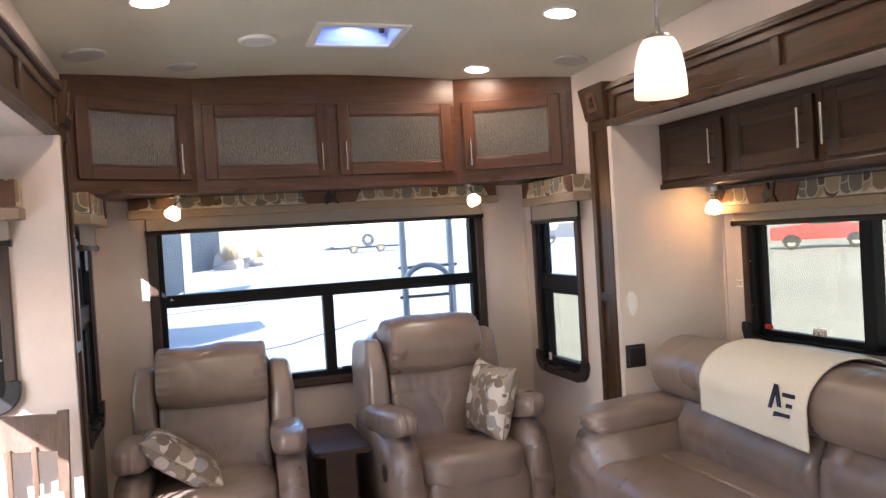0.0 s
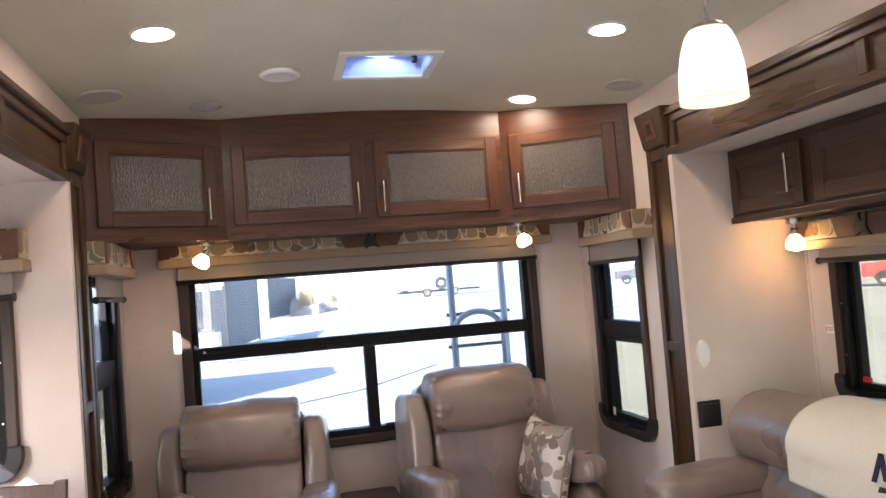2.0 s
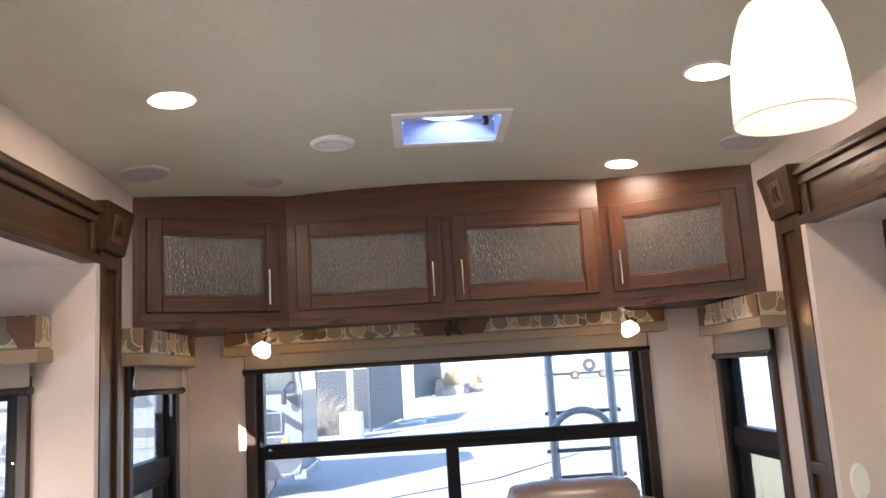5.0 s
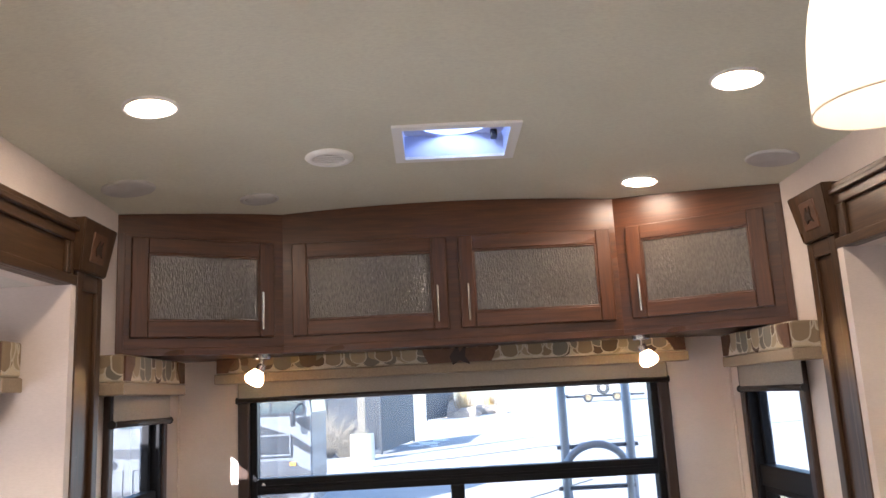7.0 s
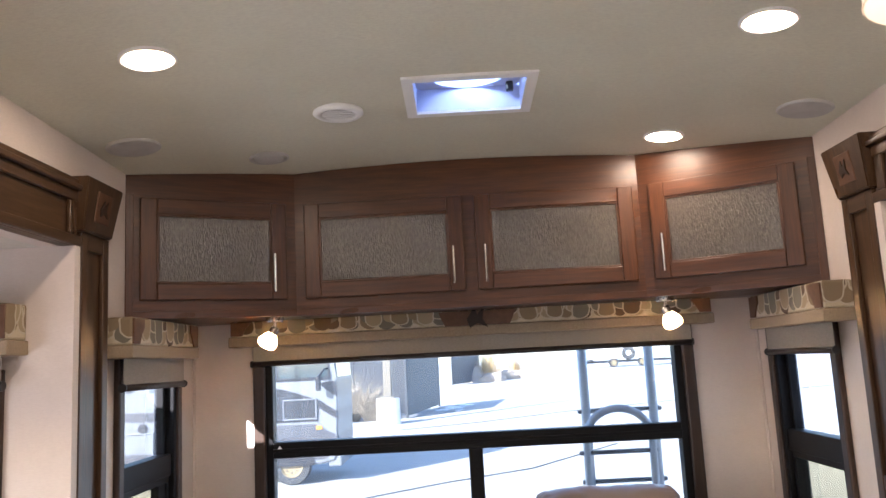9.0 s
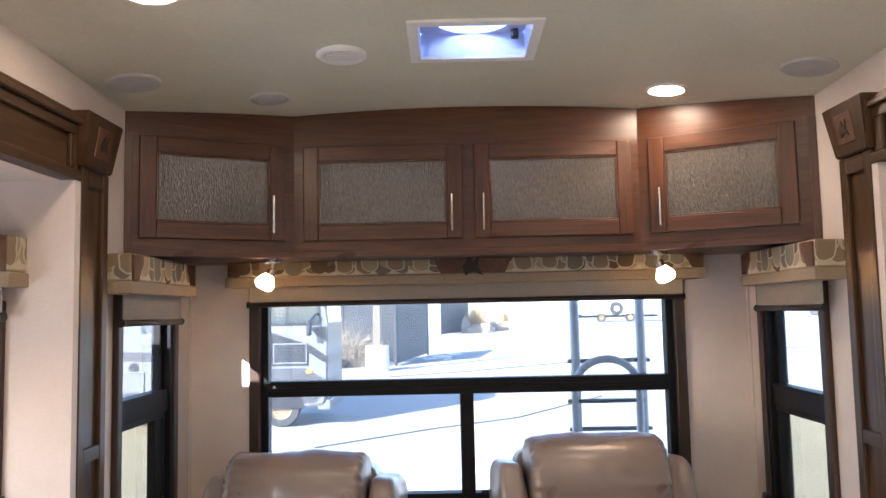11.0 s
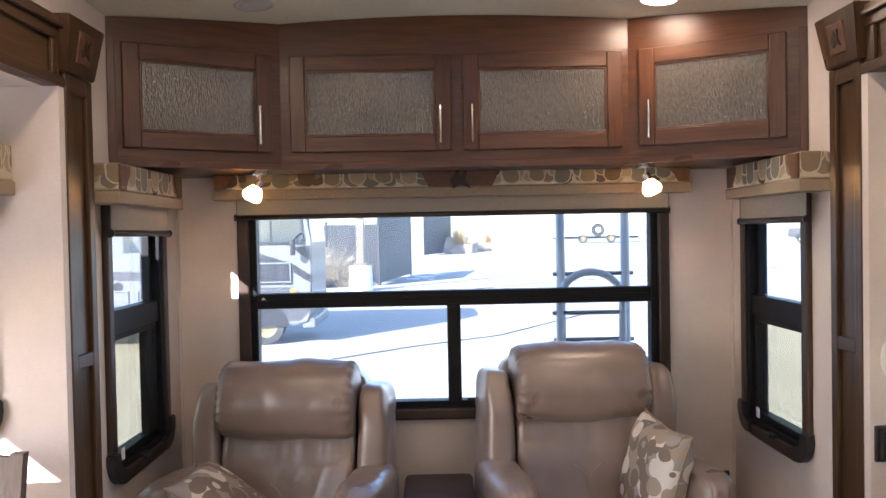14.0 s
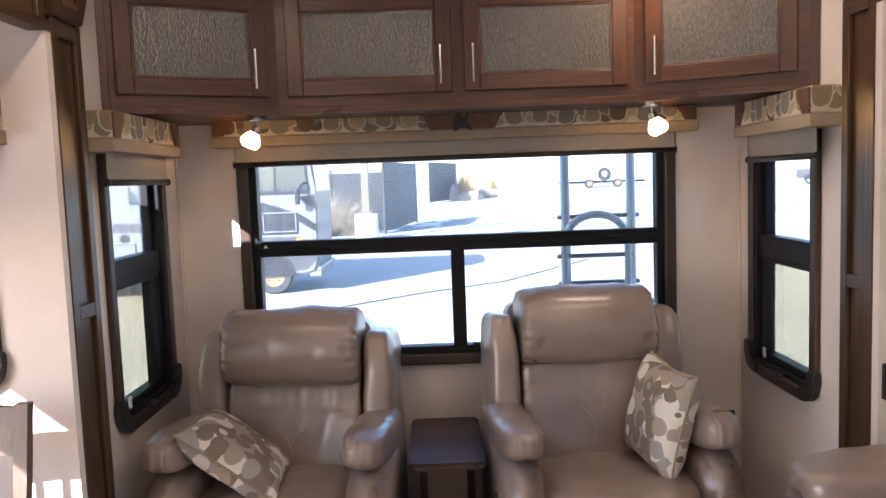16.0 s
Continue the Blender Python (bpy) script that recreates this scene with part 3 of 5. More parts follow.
def on_right(y):
    return Matrix.Translation((R, y, 0)) @ Matrix.Rotation(radians(-90), 4, "Z")


def build_windows():
    win = tagged(new("window_back"), kind="structure")
    win.matrix_world = Matrix.Translation((0, B, 0))
    x0, x1, z0, z1 = -0.105, 1.615, 0.79, 1.72
    part("casing", boxed(x0 - 0.045, x0 + 0.003, -0.03, 0.0, z0 - 0.045, z1, 0.008), WINTRIM[2], win)
    part("casing", boxed(x1 - 0.003, x1 + 0.045, -0.03, 0.0, z0 - 0.045, z1, 0.008), WINTRIM[2], win)
    part("window_sill", boxed(x0 + 0.003, x1 - 0.003, -0.03, 0.0, z0 - 0.045, z0 + 0.003, 0.008), WINTRIM[0], win)
    part("window_frame", ring(x0, x1, z0, z1, 0.032, -0.012, 0.05, 0.004), BLACK, win)
    part("meeting_rail", boxed(x0 + 0.03, x1 - 0.03, -0.016, 0.045, 1.224, 1.288, 0.005), BLACK, win)
    part("rail_lip", boxed(x0 + 0.03, x1 - 0.03, -0.02, -0.014, 1.25, 1.262, 0.002), BLACK, win)
    part("mullion", boxed(0.72, 0.777, -0.012, 0.045, z0 + 0.03, 1.226, 0.005), BLACK, win)
    part("latch", boxed(0.80, 0.86, -0.024, -0.01, z0 + 0.03, z0 + 0.045, 0.003), BLACK_PLASTIC, win)
    part("sticker", prism([(0, 0), (0.03, 0), (0.012, 0.022)], 0, 0.001, Matrix.Translation((x0 + 0.045, -0.0165, 1.253)) @ Matrix.Rotation(radians(90), 4, "X")), PAPER, win)
    for a, b, c, d in ((x0 + 0.03, x1 - 0.03, 1.28, z1 - 0.03), (x0 + 0.03, 0.73, z0 + 0.03, 1.23), (0.77, x1 - 0.03, z0 + 0.03, 1.23)):
        g = part("pane", boxed(a, b, 0.03, 0.034, c, d), GLASS, win)
        g.visible_shadow = False
    side_window("window_left", on_left(3.90), 0.49, 0.745, 1.66, 1.24, None, True, 1)
    side_window("window_right", on_right(3.96), 0.49, 0.745, 1.66, 1.21)
    side_window("window_sofa", Matrix.Translation((SR, 2.455, 0)) @ Matrix.Rotation(radians(-90), 4, "Z"), 1.27, 0.95, 1.52, None, (0.0,), glass=SIDE_GLASS)
    # next two stand out of view, added only to let in more daylight
    side_window("unseen_window_right", Matrix.Translation((SR, 0.2, 0)) @ Matrix.Rotation(radians(-90), 4, "Z"), 2.6, 0.75, 1.85, None, (0.0,))
    side_window("unseen_window_left", Matrix.Translation((SL, -0.3, 0)) @ Matrix.Rotation(radians(90), 4, "Z"), 1.6, 0.75, 1.85, None, (0.0,))
    side_window("window_dinette", Matrix.Translation((-0.755, END, 0)), 0.35, 1.005, 1.60)
    for x, y, face, z in ((L + 0.004, 3.74, 90, 0.80), (R - 0.004, 4.12, -90, 0.80)):
        s = part("window_sticker", boxed(-0.014, 0.014, -0.001, 0.001, -0.02, 0.02), PAPER, None, "small white warning sticker on a black window frame")
        tagged(s, category="sticker")
        s.matrix_world = Matrix.Translation((x, y, z)) @ Matrix.Rotation(radians(face), 4, "Z")


# ---- valances and roller shades ----
def emblem(parent, m, s, material):
    """A plain stand-in for a pressed mark: a pointed shape between two strokes."""
    bm = prism([(-0.5, -0.1), (-0.1, 0.5), (0.0, 0.1), (0.35, 0.5), (0.25, -0.1), (0.5, -0.5), (0.0, -0.3), (-0.35, -0.5)], 0, 0.12, Matrix.Scale(s, 4))
    bmesh.ops.transform(bm, matrix=m, verts=bm.verts)
    return part("pressed_mark", bm, material, parent)


def valance(m, width, z0, z1, depth, plaque, label):
    v = thing("window_valance", label, "valance", "window valances", m)
    w, band = width / 2, z0 + 0.04
    part("band", boxed(-w - 0.006, w + 0.006, -depth - 0.006, -0.001, z0, band, 0.004), VALANCE_BAND, v)
    part("fabric_box", boxed(-w, w, -depth, -0.001, band, z1, 0.008), CAMO, v)
    for sx in (-1, 1):
        pts = [(-w + 0.004, band + 0.004), (-w + 0.05, band + 0.004), (-w + 0.066, band + 0.035), (-w + 0.085, band + 0.055), (-w + 0.085, z1 - 0.006), (-w + 0.004, z1 - 0.006)]
        pts = [(-sx * x, z) for x, z in pts]
        if sx > 0:
            pts = pts[::-1]
        bm = prism(pts, 0.0, 0.006, Matrix.Translation((0, -depth + 0.001, 0)) @ Matrix.Rotation(radians(90), 4, "X"))
        part("leather_corner", bm, PATCH, v)
    if plaque is not None:
        pts = [(-0.13, band), (0.13, band), (0.145, band + 0.03), (0.155, z1 - 0.006), (-0.155, z1 - 0.006), (-0.145, band + 0.03)]
        pts = [(x + plaque, z) for x, z in pts]
        part("leather_plaque", prism(pts, 0, 0.008, Matrix.Translation((0, -depth + 0.001, 0)) @ Matrix.Rotation(radians(90), 4, "X")), PATCH, v)
        emblem(v, Matrix.Translation((plaque, -depth - 0.006, (band + z1) / 2)) @ Matrix.Rotation(radians(90), 4, "X"), 0.085, CARVED)
    return v


def roller_shade(m, width, z_bar, z_top, off):
    s = thing("roller_shade", "linen roller shade nearly rolled up above the window", "window shade", "roller shades", m)
    w = width / 2
    part("cloth", boxed(-w + 0.006, w - 0.003, -off - 0.002, -off, z_bar, z_top), SHADE, s)
    bm = cylinder((-w, -off, z_bar), (w, -off, z_bar), 0.011, seg=14)
    part("bottom_bar", bm, SHADE_BAR, s, smooth=True)
    for x in (-w - 0.004, w - 0.004):
        part("end_cap", cylinder((x, -off, z_bar), (x + 0.008, -off, z_bar), 0.014, seg=14), BLACK_PLASTIC, s)


def build_valances():
    back = Matrix.Translation((0.752, B, 0))
    valance(back, 1.94, 1.678, 1.782, 0.11, 0.03, "wide camouflage cloth valance with leather corners over the rear window")
    roller_shade(back, 1.80, 1.608, 1.70, 0.045)
    for m, lab in ((on_left(3.825), "short camouflage cloth valance over the narrow window by the dinette side"), (on_right(3.855), "short camouflage cloth valance over the narrow window by the sofa side")):
        valance(m, 0.60, 1.64, 1.768, 0.10, None, lab)
    roller_shade(on_left(3.845), 0.54, 1.548, 1.66, 0.05)
    roller_shade(on_right(3.885), 0.54, 1.552, 1.66, 0.05)
    valance(Matrix.Translation((SR, 2.52, 0)) @ Matrix.Rotation(radians(-90), 4, "Z"), 1.36, 1.525, 1.645, 0.10, -0.30, "camouflage cloth valance with a leather plaque over the sofa window")
    roller_shade(Matrix.Translation((SR, 2.47, 0)) @ Matrix.Rotation(radians(-90), 4, "Z"), 1.34, 1.482, 1.54, 0.045)
    valance(Matrix.Translation((-0.71, END, 0)), 0.44, 1.655, 1.795, 0.10, None, "camouflage cloth valance over the dinette window")
    roller_shade(Matrix.Translation((-0.73, END, 0)), 0.40, 1.575, 1.68, 0.045)


# ---- slide-out fascia ----
def fascia(side):
    """Posts, header and carved corner block round a slide-out's opening."""
    s = -1 if side == "left" else 1
    wallx = L if s < 0 else R
    f = thing("slide_fascia", "dark walnut casing round the slide-out opening with carved corner block", "trim", "slide-out casings")

    def bx(d0, d1, y0, y1, z0, z1, bev=0.0):
        xa, xb = wallx - s * d0, wallx - s * d1
        return boxed(min(xa, xb), max(xa, xb), y0, y1, z0, z1, bev)

    part("post", bx(0.001, 0.036, 3.298, 3.47, FLOOR, 2.0, 0.002), TRIM[2], f)
    for y0, y1 in ((3.298, 3.334), (3.434, 3.47)):
        part("stile", bx(0.036, 0.05, y0, y1, FLOOR, 2.0, 0.003), TRIM[2], f)
    for z0, z1 in ((1.155, 1.195), (1.95, 2.0), (FLOOR, 0.15)):
        part("rail", bx(0.036, 0.049, 3.334, 3.434, z0, z1, 0.003), TRIM[1], f)
    part("header_board", bx(0.001, 0.036, -1.2, 3.298, SLIDE_TOP, 2.112, 0.002), TRIM[1], f)
    part("lower_rail", bx(0.036, 0.05, -1.2, 3.298, SLIDE_TOP, 1.985, 0.003), TRIM[1], f)
    part("upper_rail", bx(0.036, 0.05, -1.2, 3.298, 2.082, 2.112, 0.003), TRIM[1], f)
    for y in (3.232, 2.62, 2.0, 1.4, 0.8, 0.2, -0.4, -1.0) if s < 0 else (3.232, 2.21, 1.3, 0.3, -0.7):
        part("divider", bx(0.036, 0.049, y, y + 0.036, 1.985, 2.082, 0.003), TRIM[2], f)
    part("crown", bx(0.001, 0.066, -1.2, 3.28, 2.112, 2.128, 0.004), TRIM[1], f)
    part("crown_lip", bx(0.001, 0.056, -1.2, 3.28, 2.128, 2.145, 0.004), TRIM[1], f)
    pts = [(3.285, 2.0), (3.465, 2.0), (3.492, 2.155), (3.262, 2.155)]
    bm = bmesh.new()
    near = [bm.verts.new((wallx - s * (0.062 if z < 2.1 else 0.085), y, z)) for y, z in pts]
    far = [bm.verts.new((wallx - s * 0.001, y, z)) for y, z in pts]
    bm.faces.new(near)
    bm.faces.new(far[::-1])
    for k in range(4):
        bm.faces.new((near[k], near[(k + 1) % 4], far[(k + 1) % 4], far[k]))
    bmesh.ops.recalc_face_normals(bm, faces=bm.faces)
    bmesh.ops.bevel(bm, geom=bm.edges[:], offset=0.004, segments=2, affect="EDGES")
    block = part("corner_block", bm, TRIM[2], f)
    tilt = math.degrees(math.atan2(0.023, 0.155))
    m = Matrix.Translation((wallx - s * 0.0735, 3.376, 2.078)) @ Matrix.Rotation(radians(-90 * s), 4, "Z") @ Matrix.Rotation(radians(90 + tilt), 4, "X")
    bm = boxed(-0.045, 0.045, -0.045, 0.045, -0.004, 0.004, 0.003)
    bmesh.ops.transform(bm, matrix=m, verts=bm.verts)
    part("carved_tile", bm, PATCH, block)
    emblem(block, m @ Matrix.Translation((0, 0, 0.001)), 0.05, CARVED)


# ---- overhead cabinets ----
def bar_handle(parent, m, length):
    h = part("handle", tube([(0, -0.026, -length / 2), (0, -0.026, length / 2)], 0.0052, 10), NICKEL, parent, smooth=False)
    h.matrix_basis = m
    for z in (-length * 0.36, length * 0.36):
        part("post", cylinder((0, -0.026, z), (0, 0.0, z), 0.004, seg=8), NICKEL, h)
    return h


def framed_door(parent, u0, u1, z0, z1, woods, inset, fill, handle_u, stile=0.055, handle_len=0.14, handle_z=None):
    """A five-piece door in the plane y = 0, proud to -0.02."""
    d = part("door", boxed(u0 + stile - 0.004, u1 - stile + 0.004, -0.012, -0.002, z0 + stile - 0.004, z1 - stile + 0.004), fill, parent, inset)
    for a, b in ((u0, u0 + stile), (u1 - stile, u1)):
        part("stile", boxed(a, b, -0.021, -0.001, z0, z1, 0.004), woods[2], d)
    for a, b in ((z0, z0 + stile), (z1 - stile, z1)):
        part("rail", boxed(u0 + stile + 0.0004, u1 - stile - 0.0004, -0.0205, -0.001, a, b, 0.003), woods[0], d)
    part("bead", ring(u0 + stile - 0.001, u1 - stile + 0.001, z0 + stile - 0.001, z1 - stile + 0.001, 0.008, -0.0165, -0.0115, 0.002), woods[2], d)
    bar_handle(d, Matrix.Translation((handle_u, -0.021, (z0 + z1) / 2 if handle_z is None else handle_z)), handle_len)
    return d


def build_rear_cabinets():
    z0 = 1.785
    corners = [(L, 3.70), (0.113, 3.985), (1.402, 3.985), (R, 3.70)]
    doors = {0: [(0.045, 0.552, 0.50)], 1: [(0.037, 0.627, 0.588), (0.674, 1.262, 0.705)], 2: [(0.042, 0.54, 0.083)]}
    labels = ["angled walnut corner cabinet with one rain-glass door under the ceiling", "long walnut overhead cabinet with two rain-glass doors above the rear window", "angled walnut corner cabinet with one rain-glass door under the ceiling"]
    for k in range(3):
        (xa, ya), (xb, yb) = corners[k], corners[k + 1]
        ln = math.hypot(xb - xa, yb - ya)
        m = Matrix.Translation((xa, ya, 0)) @ Matrix.Rotation(math.atan2(yb - ya, xb - xa), 4, "Z")
        cab = thing("overhead_cabinet", labels[k], "cabinet", "rear overhead cabinets", m)
        n = 10
        bm = bmesh.new()
        top, low = [], []
        for j in range(n + 1):
            u = ln * j / n
            w = m @ Vector((u, 0, 0))
            z = ceil_z(w.x, w.y) - 0.002
            top.append((bm.verts.new((u, 0, z)), bm.verts.new((u, 0.02, z))))
            low.append((bm.verts.new((u, 0, z0 - 0.012)), bm.verts.new((u, 0.02, z0 - 0.012))))
        for j in range(n):
            (t0, t0b), (t1, t1b), (l0, l0b), (l1, l1b) = top[j], top[j + 1], low[j], low[j + 1]
            bm.faces.new((l0, l1, t1, t0))
            bm.faces.new((l1b, l0b, t0b, t1b))
            bm.faces.new((t0, t1, t1b, t0b))
            bm.faces.new((l1, l0, l0b, l1b))
        bm.faces.new((low[0][0], top[0][0], top[0][1], low[0][1]))
        bm.faces.new((low[n][0], low[n][1], top[n][1], top[n][0]))
        part("face_frame", bm, CAB[0], cab)
        part("light_rail", boxed(0.0, ln, -0.004, -0.0005, z0 - 0.012, z0 + 0.014, 0.002), CAB[0], cab)
        back = m.inverted() @ Vector((xa, B - 0.002, 0)), m.inverted() @ Vector((xb, B - 0.002, 0))
        part("bottom_panel", prism([(0, 0.02), (ln, 0.02), (back[1].x, back[1].y), (back[0].x, back[0].y)], z0 - 0.006, z0 + 0.010), CAB[0], cab)
        for u0, u1, h in doors[k]:
            framed_door(cab, u0, u1, 1.835, 2.188, CAB, "dark rain-textured glass panel", RAIN, h, 0.056, 0.137, 1.928)
        if k != 1:
            e = 0.0 if k == 0 else ln
            part("end_stile", boxed(e - 0.0 if k == 0 else e - 0.026, e + 0.026 if k == 0 else e, -0.005, -0.0005, z0, 2.2, 0.002), CAB[2], cab)


def build_sofa_cabinets():
    x, z0, z1 = 2.14, 1.662, SLIDE_TOP
    edges = [END - 0.002, 2.783, 2.30, 1.82, 1.34]
    handles = [(2.858,), (2.372,), (2.265,), (1.38,)]
    for k in range(4):
        yb, ya = edges[k], edges[k + 1]
        m = Matrix.Translation((x, yb, 0)) @ Matrix.Rotation(radians(-90), 4, "Z")
        cab = thing("overhead_cabinet", "dark walnut overhead cupboard with recessed panel door above the sofa", "cabinet", "sofa overhead cabinets", m)
        ln = yb - ya
        part("body", boxed(0.0005, ln - 0.0005, 0.0, SR - x - 0.002, z0, z1 - 0.002, 0.002), DARKCAB[0], cab)
        part("light_rail", boxed(0.001, ln - 0.001, -0.012, -0.0005, z0 - 0.006, z0 + 0.02, 0.004), DARKCAB[0], cab)
        framed_door(cab, 0.03, ln - 0.03, z0 + 0.032, z1 - 0.035, DARKCAB, "", DARKCAB[0], yb - handles[k][0], 0.05, 0.14)


# ---- lamps ----
def downlight(x, y, lit=True):
    d = thing("ceiling_downlight", "round recessed downlight, lit warm white" if lit else "round recessed downlight, switched off", "ceiling light", "ceiling downlights", Matrix.Translation((x, y, ceil_z(x, y))) @ Matrix.Rotation(math.atan(0.11 * (x - MID)), 4, "Y"))
    # an unlit fixture's trim is coloured darker to imitate the missing lamp light
    part("trim_ring", lathe([(0.068, 0.004), (0.069, -0.004), (0.064, -0.007), (0.056, -0.004), (0.055, 0.004)], 36), WHITE_DIM if lit else GRILLE, d, smooth=True)
    part("lens", lathe([(0.0, -0.012), (0.03, -0.011), (0.046, -0.008), (0.0525, -0.003)], 36), DOWN if lit else GRILLE, d, "glowing lens" if lit else "")


def lamp(x, y, z, watts, size=0.015, colour=(1.0, 0.66, 0.35)):
    p = new("lamp_light", bpy.data.lights.new("lamp_light", "POINT"))
    p.data.energy, p.data.shadow_soft_size, p.data.color = watts, size, colour
    p.location = (x, y, z)
    return p


def pendant():
    x, y, z0, z1 = 0.988, 1.54, 1.763, 1.877
    p = thing("pendant_lamp", "bell-shaped frosted glass pendant lamp, lit, on a thin rod", "pendant lamp", "", Matrix.Translation((x, y, z0)))
    h = z1 - z0
    prof = [(0.052, 0.0), (0.052, 0.008), (0.0512, 0.03), (0.049, 0.055), (0.0455, 0.075), (0.041, 0.092), (0.036, 0.105), (0.030, h)]
    part("shade", lathe(prof, 40), PENDANT, p, "lit frosted glass shade", smooth=True)
    part("rim", tube([(0.052 * math.cos(a), 0.052 * math.sin(a), 0.0) for a in [2 * math.pi * k / 40 for k in range(40)]], 0.0008, 6, True), PENDANT, p, smooth=True)
    part("socket_cap", lathe([(0.0, h + 0.014), (0.008, h + 0.014), (0.023, h + 0.008), (0.029, h + 0.001), (0.029, h - 0.006), (0.0, h - 0.006)], 28), NICKEL, p, smooth=True)
    part("rod", cylinder((0, 0, h + 0.012), (0, 0, ceil_z(x, y) - z0 - 0.02), 0.0042, seg=12), NICKEL, p, smooth=True)
    part("canopy", lathe([(0.0, ceil_z(x, y) - z0 - 0.03), (0.05, ceil_z(x, y) - z0 - 0.022), (0.058, ceil_z(x, y) - z0)], 28), NICKEL, p, smooth=True)
    lamp(x, y, z0 + 0.045, 0.075, 0.02, (1.0, 0.80, 0.58))


def spot(x, y, z, lean, turn):
    s = thing("spot_lamp", "small swivel spot lamp with frosted glass shade, lit, under a cabinet", "spot lamp", "cabinet spot lamps", Matrix.Translation((x, y, z)) @ Matrix.Rotation(radians(turn), 4, "Z"))
    part("base", lathe([(0.0, -0.022), (0.032, -0.022), (0.034, -0.018), (0.034, 0.0), (0.0, 0.0)], 24), NICKEL, s, smooth=False)
    part("stem", cylinder((0, 0, -0.045), (0, 0, -0.02), 0.006, seg=10), NICKEL, s)
    head = Matrix.Translation((0, 0, -0.045)) @ Matrix.Rotation(radians(lean), 4, "Y")
    bm = lathe([(0.0, 0.006), (0.015, 0.006), (0.017, 0.0), (0.017, -0.02), (0.0, -0.022)], 20)
    bmesh.ops.transform(bm, matrix=head, verts=bm.verts)
    part("socket", bm, NICKEL, s)
    bm = lathe([(0.016, -0.02), (0.024, -0.03), (0.033, -0.045), (0.037, -0.06), (0.034, -0.072), (0.022, -0.08), (0.0, -0.083)], 24)
    bmesh.ops.transform(bm, matrix=head, verts=bm.verts)
    part("shade", bm, SPOTGLASS, s, "lit frosted glass shade", smooth=True)
    w = Matrix.Translation((x, y, z)) @ Matrix.Rotation(radians(turn), 4, "Z") @ head @ Vector((0, 0, -0.052))
    lamp(w.x, w.y, w.z, 0.42, 0.014)


def dome_sheet(w, d, n=10):
    """A shallow moulded dome over the opening."""
    bm = bmesh.new()
    grid = [[bm.verts.new(((2 * i / n - 1) * (w + 0.02), (2 * j / n - 1) * (d + 0.02), 0.146 + 0.05 * (1 - (2 * i / n - 1) ** 4) * (1 - (2 * j / n - 1) ** 4))) for j in range(n + 1)] for i in range(n + 1)]
    for i in range(n):
        for j in range(n):
            bm.faces.new((grid[i][j], grid[i + 1][j], grid[i + 1][j + 1], grid[i][j + 1]))
    return bm


